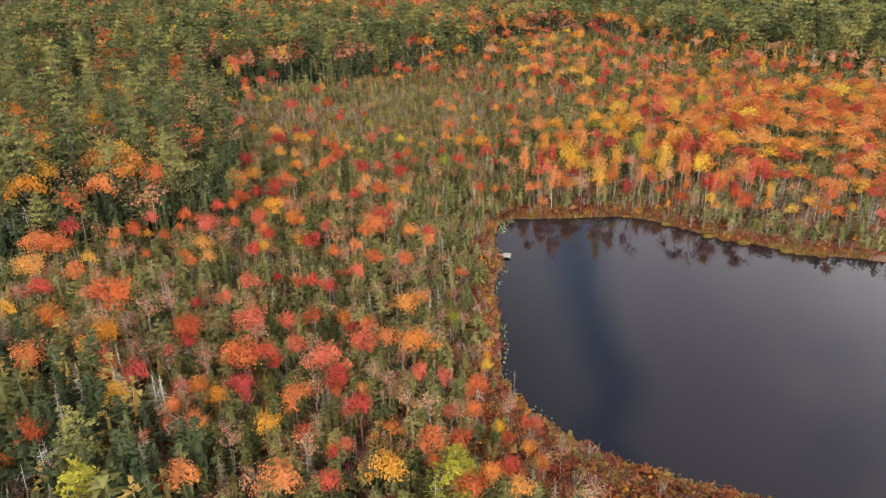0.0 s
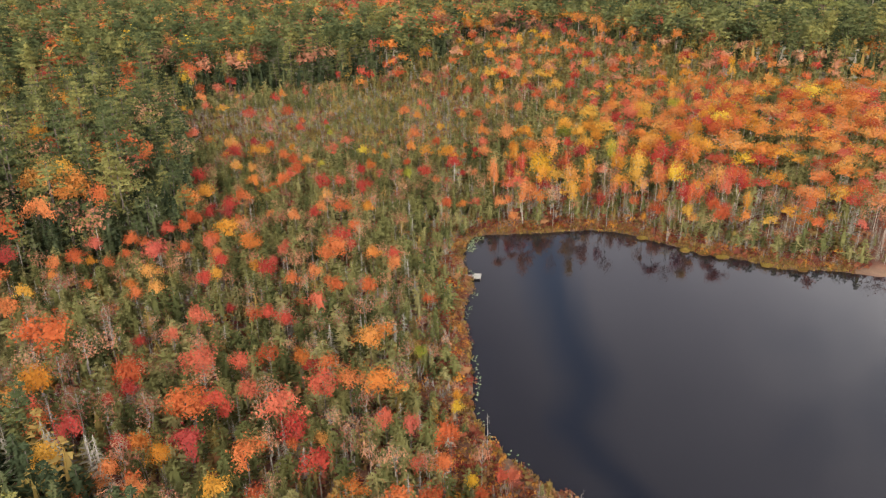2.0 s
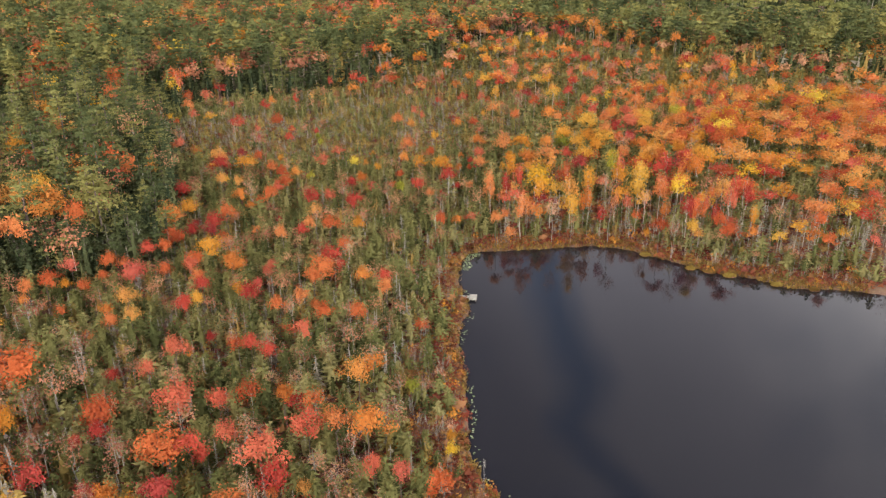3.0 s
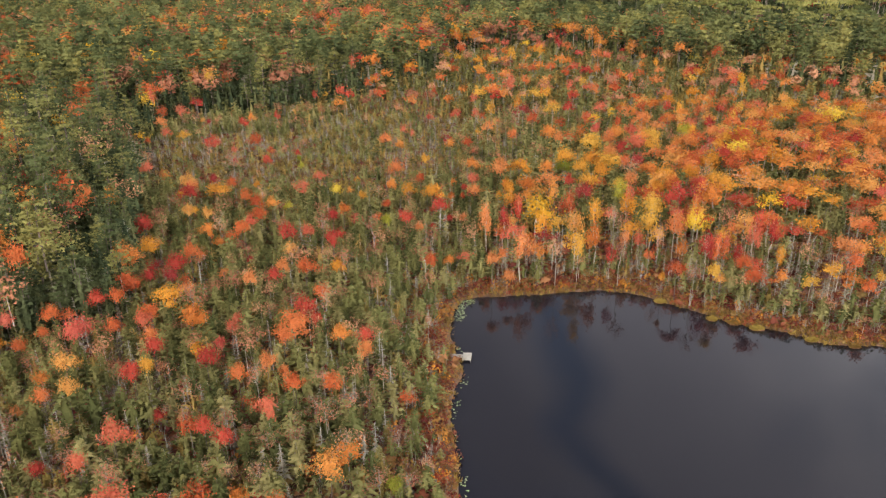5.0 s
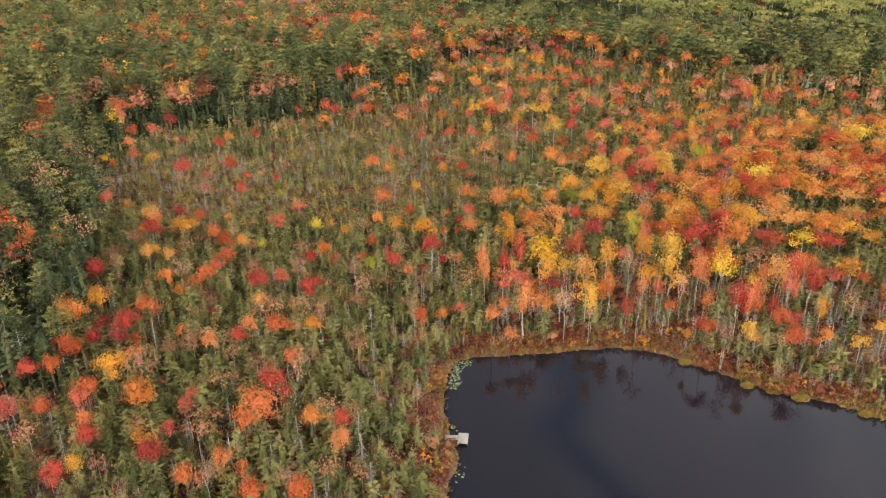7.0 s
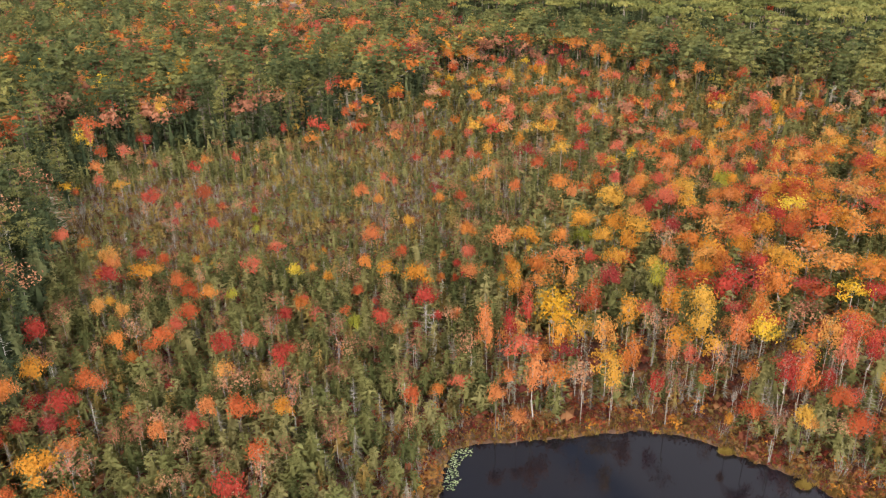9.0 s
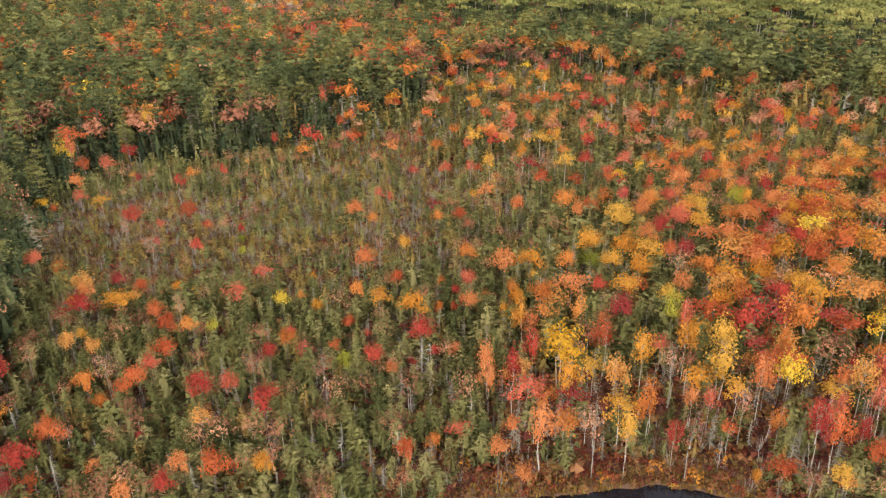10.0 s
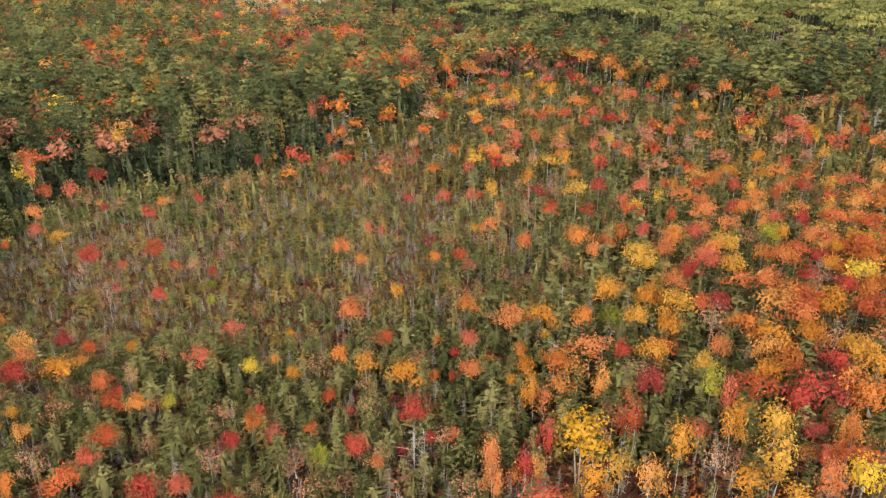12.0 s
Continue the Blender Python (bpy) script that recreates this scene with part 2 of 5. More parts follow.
def wavy(x, y, size, seed=0.0):
    """A cheap smooth noise in the plan, about -1 to 1."""
    x, y = np.asarray(x) / size + seed, np.asarray(y) / size - seed
    return (np.sin(1.3 * x + 2.1 * np.sin(0.7 * y)) + np.sin(1.7 * y + 1.9 * np.sin(0.9 * x + 1.0)) + np.sin(2.9 * x - 2.3 * y)) / 3


RING = smooth_ring(SHORE, 7)
side = np.roll(RING, -1, 0) - RING
side = np.stack([side[:, 1], -side[:, 0]], 1) / np.linalg.norm(side, axis=1)[:, None]
RING = RING + side * (0.45 * wavy(RING[:, 0], RING[:, 1], 1.3))[:, None]


def inside(poly, x, y):
    poly, hit = np.asarray(poly, float), np.zeros(np.shape(x), bool)
    for (x0, y0), (x1, y1) in zip(poly, np.roll(poly, -1, 0)):
        if y0 != y1:
            hit ^= ((y0 > y) != (y1 > y)) & (x < (x1 - x0) * (y - y0) / (y1 - y0) + x0)
    return hit


def bank(x, y):
    """Metres from the pond's edge, negative on the water."""
    x, y = np.asarray(x, float), np.asarray(y, float)
    far = np.full(x.shape, 60.0)
    near = (x > -60) & (x < 170) & (y > -150) & (y < 85)
    if near.any():
        px, py = x[near], y[near]
        best = np.full(px.shape, 1e9)
        for (x0, y0), (x1, y1) in zip(RING, np.roll(RING, -1, 0)):
            dx, dy = x1 - x0, y1 - y0
            u = np.clip(((px - x0) * dx + (py - y0) * dy) / (dx * dx + dy * dy), 0, 1)
            best = np.minimum(best, (px - x0 - u * dx) ** 2 + (py - y0 - u * dy) ** 2)
        far[near] = np.minimum(np.sqrt(best), 60) * np.where(inside(RING, px, py), -1, 1)
    return far


FAR_POND = [(-400, 428), (-398, 452), (-408, 478), (-440, 486), (-490, 480), (-520, 440), (-470, 410), (-430, 414)]
FIELD_EDGE = [(-250, 660), (-185, 500), (-75, 500), (-100, 760), (-160, 720)]
FAR_MARSH = [(-480, 400), (-400, 335), (-345, 372), (-388, 480)]
HAYFIELD = [(-205, 655), (-190, 640), (-150, 690), (-118, 745), (-150, 840), (-240, 840), (-225, 740)]
OPEN_BOG = [(-52, 120), (-55, 146), (-45, 184), (-24, 214), (-10, 212), (-14, 165), (-22, 122), (-38, 104)]
THIN_BOG = [(-100, 88), (-106, 132), (-70, 140), (-50, 152), (-40, 190), (-20, 222), (4, 222), (2, 150), (-8, 100), (-40, 80), (-70, 78)]
PINE_EDGE = [(-62, 8), (-70, 34), (-94, 92), (-112, 136), (-108, 160), (-94, 172), (-78, 168), (-64, 178), (-46, 196), (-40, 216), (-18, 246), (-16, 300), (40, 336), (62, 300),
             (84, 270), (98, 232), (116, 214), (190, 190), (420, 190), (520, 900), (-900, 900), (-900, -40), (-150, -50), (-104, -16), (-88, -4)]
MAPLE_HILL = [(6, 30), (2, 62), (8, 84), (22, 104), (36, 140), (56, 158), (82, 190), (118, 206), (200, 188), (260, 150), (220, 40), (120, 2), (82, 12), (62, 16), (46, 26), (30, 34)]
DENSE_HILL = [(14, 62), (24, 84), (52, 100), (74, 124), (98, 150), (190, 150), (230, 90), (160, 20), (90, 24), (60, 40), (36, 56)]
MAPLE_WEST = [(-120, -75), (-40, -88), (6, -62), (-6, -30), (-8, 10), (-18, 36), (-44, 48), (-74, 36), (-64, 6), (-104, -20)]
FIR_CORNER = [(-120, -130), (-34, -130), (-36, -74), (-52, -60), (-70, -50), (-120, -48)]
GREEN_CANOPY = [(-8, 470), (35, 470), (80, 450), (105, 400), (140, 365), (195, 340), (480, 270), (600, 900), (-60, 900)]
ORANGE_BELT = [(-190, 300), (-40, 260), (20, 300), (40, 360), (0, 430), (-60, 560), (-160, 640), (-240, 560)]


def land(x, y):
    """The height of the ground."""
    d = bank(x, y)
    rise = np.clip(d / 2.2, -1.4, 1.0)
    rise = np.where(rise > 0, 0.34 * rise, 0.9 * rise)
    roll = 0.16 * wavy(x, y, 2.3) * np.clip(d / 3, 0, 1) + 0.9 * wavy(x, y, 60.0, 3.0) * np.clip((np.asarray(y) - 180) / 200, 0, 1)
    fp = inside(FAR_POND, x, y)
    return np.where(fp, -0.8, rise + roll)


def seen_ground(x, y, edge=14.0):
    """The stretch of country along the flight."""
    left = 0.735 * (y + 149) + edge
    right = np.maximum(0.47 * (y + 149), 0.55 * (y + 33)) + edge
    return (x > -left) & (x < right)


# ---------------------------------------------------------------- mesh helpers
def tri_mesh(name, corners, material, tint=None):
    """A mesh of loose triangles: three corners each, with the way the foliage faces where that is given."""
    corners = np.asarray(corners, np.float32)
    facing, corners = (corners[:, 3:], np.ascontiguousarray(corners[:, :3])) if corners.shape[1] == 6 else (None, corners)
    n = len(corners)
    me = bpy.data.meshes.new(name)
    me.vertices.add(n)
    me.loops.add(n)
    me.polygons.add(n // 3)
    me.vertices.foreach_set("co", corners.ravel())
    me.loops.foreach_set("vertex_index", np.arange(n, dtype=np.int32))
    me.polygons.foreach_set("loop_start", np.arange(0, n, 3, dtype=np.int32))
    if tint is not None:
        me.attributes.new("tint", "FLOAT", "POINT").data.foreach_set("value", np.asarray(tint, np.float32))
    if facing is not None:
        me.attributes.new("custom_normal", "FLOAT_VECTOR", "POINT").data.foreach_set("vector", np.ascontiguousarray(facing).ravel())
    me.materials.append(material)
    me.update(calc_edges=True)
    return me


def part(name, data, parent, label=""):
    ob = new(name, data)
    ob.parent = parent
    return tagged(ob, label)


def limb(p0, p1, r0, r1, sides=4, grown_on=None):
    """A tapered stem between two points, as triangles. grown_on: the wood that it is joined to."""
    p0, p1 = np.array(p0, float), np.array(p1, float)
    ahead = p1 - p0
    a = np.cross(ahead, (0.31, 0.94, 0.13))
    a /= np.linalg.norm(a) + 1e-9
    b = np.cross(ahead / (np.linalg.norm(ahead) + 1e-9), a)
    turn = np.linspace(0, 2 * np.pi, sides, endpoint=False)
    ring = np.cos(turn)[:, None] * a + np.sin(turn)[:, None] * b
    lo, hi = p0 + r0 * ring, p1 + r1 * ring
    if grown_on:
        old = np.concatenate(grown_on)
        lo[0] = old[np.argmin(((old - p0) ** 2).sum(1))]
    nlo, nhi = np.roll(lo, -1, 0), np.roll(hi, -1, 0)
    return np.concatenate([np.stack([lo, nlo, hi], 1), np.stack([nlo, nhi, hi], 1)]).reshape(-1, 3)


def sprays(centres, size, r, flat=0.5, long=1.6):
    """Ragged triangles of foliage round the centres, leaning towards level by flat."""
    n = len(centres)
    u = r.normal(size=(n, 3))
    u[:, 2] *= 1 - flat
    u /= np.linalg.norm(u, axis=1)[:, None]
    v = np.cross(u, r.normal(size=(n, 3)) * (1 - flat) + np.array((0, 0, flat * 2)))
    v /= np.linalg.norm(v, axis=1)[:, None] + 1e-9
    s = (np.asarray(size) * r.uniform(0.65, 1.35, n))[:, None]
    c = np.asarray(centres)
    return np.stack([c + s * u * long * 0.6, c - s * u * 0.5 + s * v * 0.5, c - s * u * 0.4 - s * v * 0.55], 1).reshape(-1, 3)


def scales(centres, size, r, loose=0.5, long=1.2):
    """Ragged triangles of foliage lying over the outside of a crown like scales."""
    c = np.asarray(centres, float)
    n = len(c)
    z = c[:, 2]
    mid, half = (z.min() + z.max()) / 2, (z.max() - z.min()) / 2 + 1e-6
    wide = np.percentile(np.hypot(c[:, 0], c[:, 1]), 92) + 1e-6
    out = np.stack([c[:, 0] / wide, c[:, 1] / wide, 0.45 + (z - mid) / half], 1)
    out = out / (np.linalg.norm(out, axis=1)[:, None] + 1e-9) + r.normal(0, loose, (n, 3))
    out /= np.linalg.norm(out, axis=1)[:, None] + 1e-9
    u = np.cross(out, r.normal(size=(n, 3)))
    u /= np.linalg.norm(u, axis=1)[:, None] + 1e-9
    v = np.cross(out, u)
    s = (np.asarray(size) * r.uniform(0.65, 1.35, n))[:, None]
    return np.stack([c + s * u * long * 0.62, c - s * u * 0.5 + s * v * 0.56, c - s * u * 0.42 - s * v * 0.6], 1).reshape(-1, 3)


def dress(tris, r, cone=0.0, uneven=0.3):
    """Turns sprays of leaves outwards from their crown, and gives each corner the way the crown faces there. cone: how conical the crown is."""
    p = np.asarray(tris, float)
    z = p[:, 2]
    mid, half = (z.min() + z.max()) / 2, (z.max() - z.min()) / 2 + 1e-6
    out = np.hypot(p[:, 0], p[:, 1]) + 1e-6
    wide = np.percentile(out, 92)
    dome = np.stack([p[:, 0] / wide, p[:, 1] / wide, 0.3 + 1.0 * (z - mid) / half], 1)
    spire = np.stack([p[:, 0] / out, p[:, 1] / out, np.full(len(p), 0.55)], 1)
    n = dome * (1 - cone) + spire * cone
    n = n / (np.linalg.norm(n, axis=1)[:, None] + 1e-9) + np.repeat(r.normal(0, uneven, (len(p) // 3, 3)), 3, 0)
    n /= np.linalg.norm(n, axis=1)[:, None] + 1e-9
    t, m = p.reshape(-1, 3, 3), n.reshape(-1, 3, 3)
    flat = np.cross(t[:, 1] - t[:, 0], t[:, 2] - t[:, 0])
    back = (flat * m.sum(1)).sum(1) < 0
    t[back], m[back] = t[back][:, ::-1], m[back][:, ::-1]
    return np.concatenate([t.reshape(-1, 3), m.reshape(-1, 3)], 1)


# Each shape is one metre high and is scaled where it stands: (trunk triangles, crown triangles).
def boughs_of(roots, tips, wide, r):
    """Flat boughs from the trunk to their tips."""
    ahead = tips - roots
    over = np.cross(ahead, (0.0, 0.0, 1.0)) + r.normal(0, 0.12, ahead.shape) * np.linalg.norm(ahead, axis=1)[:, None]
    over *= (wide / (np.linalg.norm(over, axis=1) + 1e-9))[:, None]
    base = roots + ahead * 0.12
    return np.stack([tips, base + over, base - over], 1).reshape(-1, 3)


def spread_facing(tris, r, up=0.6, uneven=0.25):
    """Gives each corner of a conifer's boughs the way that its side of the tree faces."""
    p = np.asarray(tris, float)
    out = np.hypot(p[:, 0], p[:, 1])[:, None] + 1e-6
    n = np.concatenate([p[:, :2] / out, np.full((len(p), 1), up)], 1)
    n = n / np.linalg.norm(n, axis=1)[:, None] + np.repeat(r.normal(0, uneven, (len(p) // 3, 3)), 3, 0)
    n /= np.linalg.norm(n, axis=1)[:, None] + 1e-9
    t, m = p.reshape(-1, 3, 3), n.reshape(-1, 3, 3)
    back = (np.cross(t[:, 1] - t[:, 0], t[:, 2] - t[:, 0]) * m.sum(1)).sum(1) < 0
    t[back], m[back] = t[back][:, ::-1], m[back][:, ::-1]
    return np.concatenate([t.reshape(-1, 3), m.reshape(-1, 3)], 1)


def conifer(r, whorls, each, width=0.2, bare=0.1, fat=0.3, crook=0.012, ragged=0.3, droop=0.35):
    """A spire: whorls of drooping boughs that shorten towards a thin leader."""
    lean = r.normal(0, crook, 2)
    trunk = limb((0, 0, -0.03), (lean[0], lean[1], 0.99), 0.011, 0.002, 4)
    n = whorls * each
    u = (np.repeat(np.arange(whorls), each) + r.normal(0.3, 0.26, n)) / whorls
    u = np.clip(1 - (1 - np.clip(u, 0, 0.99)) ** 1.15, 0, 0.985)
    z = bare + (1.0 - bare) * u
    a = np.tile(np.arange(each) * 2 * np.pi / each, whorls) + np.repeat(np.arange(whorls) * 2.4, each) + r.normal(0, 0.35, n)
    side = 1 + 0.5 * ragged * np.sin(a + r.uniform(0, 6))
    reach = width * (0.05 + 0.95 * (1 - u) ** 0.85) * (1 - ragged * r.uniform(0, 1, n) ** 1.5) * side
    root = np.stack([lean[0] * z, lean[1] * z, z + reach * 0.25], 1)
    tip = root + np.stack([np.cos(a) * reach, np.sin(a) * reach, -reach * droop * r.uniform(0.4, 1.5, n)], 1)
    tris = boughs_of(root, tip, reach * fat * r.uniform(0.75, 1.3, n), r)
    crest = np.array([(0.012, 0, 0.9), (-0.008, 0.01, 0.9), (0, 0, 1.0), (-0.006, -0.012, 0.9), (0.01, 0.006, 0.9), (0, 0, 1.0)]) + np.array((lean[0], lean[1], 0))
    return trunk, spread_facing(np.concatenate([tris, crest]), r)


def bushy_spruce(r, n, width=0.18, bare=0.05, blunt=0.16, core=(4, 5), size=0.034, whorls=9, dome=0.5):
    """A bog spruce: short shoots in uneven whorls round a lumpy core. dome: from a pointed spire (0) to a rounded head (1)."""
    lean, skew = r.normal(0, 0.018, 2), r.uniform(0, 6.28, 3)
    trunk = limb((0, 0, -0.03), (lean[0], lean[1], 0.97), 0.011, 0.003, 4)
    def girth(k):
        return width * (blunt + (1 - blunt) * ((1 - dome) * (1 - k ** 1.2) + dome * np.sqrt(1 - k ** 2.2)))

    u = r.uniform(0, 1, n) ** 1.1
    a = r.uniform(0, 2 * np.pi, n)
    side = 1 + 0.2 * np.sin(a + skew[0]) + 0.2 * np.sin(2 * a + 5 * u + skew[1]) + 0.14 * np.cos(2 * np.pi * whorls * u + skew[2])
    reach = girth(u) * side * r.uniform(0.72, 1.12, n)
    z = bare + (1 - bare) * u - 0.2 * reach
    way = np.stack([np.cos(a), np.sin(a), 0 * a], 1) + r.normal(0, 0.42, (n, 3))
    c = np.stack([lean[0] * z + np.cos(a) * reach * 0.86, lean[1] * z + np.sin(a) * reach * 0.86, z], 1)
    over = np.cross(way, r.normal(0, 0.5, (n, 3)) + np.array((0, 0, 1.0)))
    over /= np.linalg.norm(over, axis=1)[:, None] + 1e-9
    s, long = (size * r.uniform(0.7, 1.35, n))[:, None], (0.24 * reach + 0.016)[:, None]
    shoots = np.stack([c + way * long, c - way * long * 0.8 + over * s, c - way * long * 0.8 - over * s], 1).reshape(-1, 3)
    body = heart(r, bare, 0.86, lambda k: 0.3 * girth(k) * (k < 0.999) + 0.003, *core, lumps=0.3) + np.array((lean[0], lean[1], 0)) * 0.5
    return trunk, spread_facing(np.concatenate([shoots, body]), r, 0.5, 0.3)


def pine_shape(r, layers, each, size=0.03, width=0.2, bare=0.4, needles=9):
    """A tall pine: level plates of needles at the ends of whorled boughs, with gaps and bare trunk between the plates."""
    lean = r.normal(0, 0.02, 2)
    top = np.array((lean[0], lean[1], 0.97))
    wood, tufts = [limb((0, 0, -0.02), top * 0.55, 0.011, 0.008, 5), limb(top * 0.55, top, 0.008, 0.002, 4)], []
    skew = r.uniform(0, 6)
    for k in range(layers):
        u = k / layers
        z = bare + (0.95 - bare) * u
        for q in range(each):
            a = q * 2 * np.pi / each + k * 1.1 + r.normal(0, 0.35)
            reach = width * min(1.0, 0.66 + 1.6 * u) * (1 - u) ** 0.7 * r.uniform(0.5, 1.15) * (1 + 0.3 * np.cos(a - skew)) + 0.012
            root = np.array((lean[0] * z, lean[1] * z, z + r.normal(0, 0.014)))
            tip = root + np.array((np.cos(a) * reach, np.sin(a) * reach, reach * r.uniform(0.05, 0.3)))
            if (k + q) % 3 == 0:
                wood.append(limb(root, tip, 0.003, 0.001, 3))
            at = r.uniform(0.55, 1.05, needles)
            plate = 0.16 * reach + 0.024
            tufts.append(root + (tip - root) * at[:, None] + r.normal(0, 1, (needles, 3)) * np.array((plate, plate, 0.3 * plate)) * 0.75)
    tufts.append(r.normal(0, 1, (needles, 3)) * np.array((0.02, 0.02, 0.02)) + top)
    return np.concatenate(wood), spread_facing(sprays(np.concatenate(tufts), size, r, flat=0.45, long=1.5), r, 1.0, 0.3)


def plateau_pine(r, lumps, each=15, size=0.066):
    """A broad, flat-topped pine: low domes of needles, side by side on forked limbs."""
    wood, crown = [limb((0, 0, -0.02), (0, 0, 0.74), 0.012, 0.008, 4)], []
    for k in range(lumps):
        a, off = k * 2.4 + r.normal(0, 0.3), 0.3 * np.sqrt(k / lumps)
        at = np.array((np.cos(a) * off, np.sin(a) * off, 0.86 - 0.5 * off * off + r.normal(0, 0.015)))
        wood.append(limb((0, 0, 0.7), at, 0.005, 0.002, 3, wood))
        turn, u = r.uniform(0, 2 * np.pi, each), np.sqrt(r.uniform(0, 1, each))
        wide = r.uniform(0.13, 0.19)
        dome = np.stack([np.cos(turn) * u * wide, np.sin(turn) * u * wide, 0.11 * np.sqrt(1 - 0.96 * u * u) - 0.03], 1)
        crown.append(dress(scales(dome, size, r, 0.25), r, 0.0, 0.12) + np.concatenate([at, np.zeros(3)]))
    return np.concatenate(wood), np.concatenate(crown)


def heart(r, low, high, girth, rings, around, lumps=0.3):
    """The close inner foliage of a crown: a lumpy closed body; girth gives its half-width at each share of its height."""
    u = np.linspace(0, 1, rings)
    a = np.linspace(0, 2 * np.pi, around, endpoint=False)
    wide = np.array([girth(k) for k in u])[:, None] * (1 + lumps * r.normal(0, 1, (rings, around)))
    p = np.stack([np.cos(a) * wide, np.sin(a) * wide, (low + (high - low) * u)[:, None] + 0.02 * lumps * r.normal(0, 1, (rings, around))], -1)
    q = np.roll(p, -1, 1)
    return np.concatenate([np.stack([p[:-1], q[:-1], q[1:]], 2).reshape(-1, 3), np.stack([p[:-1], q[1:], p[1:]], 2).reshape(-1, 3)])


def maple_shape(r, n, width=0.5, low=0.36, stems=1, size=0.024, bareness=0.0, boughs=13):
    """Rising, forking limbs that end in ragged fans of leaves; the sides of the crown differ, and gaps stay open between the fans."""
    wood, fork = [], np.array((r.normal(0, 0.02), r.normal(0, 0.02), low * r.uniform(0.8, 1.0)))
    for k in range(stems):
        off = np.array((r.normal(0, 0.03), r.normal(0, 0.03), 0)) * (stems > 1)
        wood.append(limb(off * 0.5 + np.array((0, 0, -0.02)), fork + off * 1.6, 0.011, 0.006, 5, wood))
    leader, low_end, knots = np.array((fork[0] * 1.4, fork[1] * 1.4, 0.86)), fork, []
    for k in range(4):
        high_end = fork + (leader - fork) * (k + 1) / 4 + r.normal(0, 0.008, 3) * (k < 3)
        wood.append(limb(low_end, high_end, 0.006 - 0.001 * k, 0.005 - 0.001 * k, 4, wood))
        knots.append(wood[-1][2])
        low_end = high_end
    skew, fans = r.uniform(0, 6.28, 2), []
    for k in range(boughs):
        a, u = k * 2.4 + r.normal(0, 0.35), (k + 0.4) / boughs
        lobe = 1 + 0.26 * np.sin(a + skew[0]) + 0.2 * np.sin(3 * a + skew[1])
        reach = 0.5 * width * np.sqrt(u) * lobe * r.uniform(0.72, 1.1)
        z = low + (0.97 - low) * (1 - 0.62 * u ** 1.3) * r.uniform(0.72, 1.02)
        tip = np.array((np.cos(a) * reach, np.sin(a) * reach, z))
        root = knots[min(3, int(r.uniform(0, 0.55) * 4 * max(0.0, (z - fork[2]) / (0.9 - fork[2]))))]
        wood.append(limb(root, tip, 0.0035, 0.0009, 3, wood))
        for b in range(int(5 * bareness)):
            wood.append(limb(wood[-1 - b][2], tip + r.normal(0, 0.06, 3) + np.array((0, 0, 0.03)), 0.0018, 0.0006, 3, wood))
        fans.append((root, tip, r.uniform(0.6, 1.4) * (0.35 + reach / (0.5 * width))))
    weight = np.array([f[2] for f in fans])
    pick = r.choice(boughs, n, p=weight / weight.sum())
    roots, tips = np.array([f[0] for f in fans])[pick], np.array([f[1] for f in fans])[pick]
    along = np.clip(r.normal(0.86, 0.17, n), 0.35, 1.16)[:, None]
    loose = r.normal(0, 1, (n, 3)) * width * (0.055 + 0.065 * along) * np.array((1, 1, 0.72))
    c = roots + (tips - roots) * along + loose
    way = tips - roots
    way = way / (np.linalg.norm(way, axis=1)[:, None] + 1e-9) + np.array((0, 0, 0.35)) + r.normal(0, 0.55, (n, 3))
    face = (c - np.array((0, 0, low + 0.35 * (1 - low)))) / (0.5 * width) + np.array((0, 0, 0.35)) + r.normal(0, 0.5, (n, 3))
    face /= np.linalg.norm(face, axis=1)[:, None] + 1e-9
    way -= face * (way * face).sum(1)[:, None]
    way /= np.linalg.norm(way, axis=1)[:, None] + 1e-9
    over = np.cross(face, way)
    s = (size * r.uniform(0.6, 1.4, n))[:, None]
    leaves = np.stack([c + s * way * 1.0, c - s * way * 0.5 + s * over * 0.6, c - s * way * 0.4 - s * over * 0.6], 1).reshape(-1, 3)
    return np.concatenate(wood), dress(leaves, r, 0.0, 0.12)


def snag_shape(r, n, width=0.16):
    """A dead tree: bleached trunk and bare branches."""
    lean = r.normal(0, 0.04, 2)
    wood = limb((0, 0, -0.02), (lean[0], lean[1], 1.0), 0.0085, 0.002, 5)
    twigs = []
    for k in range(n):
        u = r.uniform(0.15, 0.97)
        a, reach = r.uniform(0, 2 * np.pi), width * (1.1 - u * 0.75) * r.uniform(0.4, 1.1)
        root = np.array((lean[0] * u, lean[1] * u, u))
        tip = root + np.array((np.cos(a) * reach, np.sin(a) * reach, reach * r.uniform(-0.5, 0.45)))
        twigs.append(limb(root, tip, 0.0028, 0.001, 3))
        if r.uniform() < 0.6:
            twigs.append(limb(root * 0.4 + tip * 0.6, tip + r.normal(0, 0.03, 3), 0.0022, 0.001, 3))
    return wood, np.concatenate(twigs)


def bush_shape(r, n, size=0.3):
    a, u = r.uniform(0, 2 * np.pi, n), r.uniform(0, 1, n) ** 0.5
    c = np.stack([np.cos(a) * u * 0.6, np.sin(a) * u * 0.6, r.uniform(0.15, 1, n) * np.sqrt(1.05 - u**2)], 1)
    return dress(scales(c, size, r), r, 0.0, 0.25)


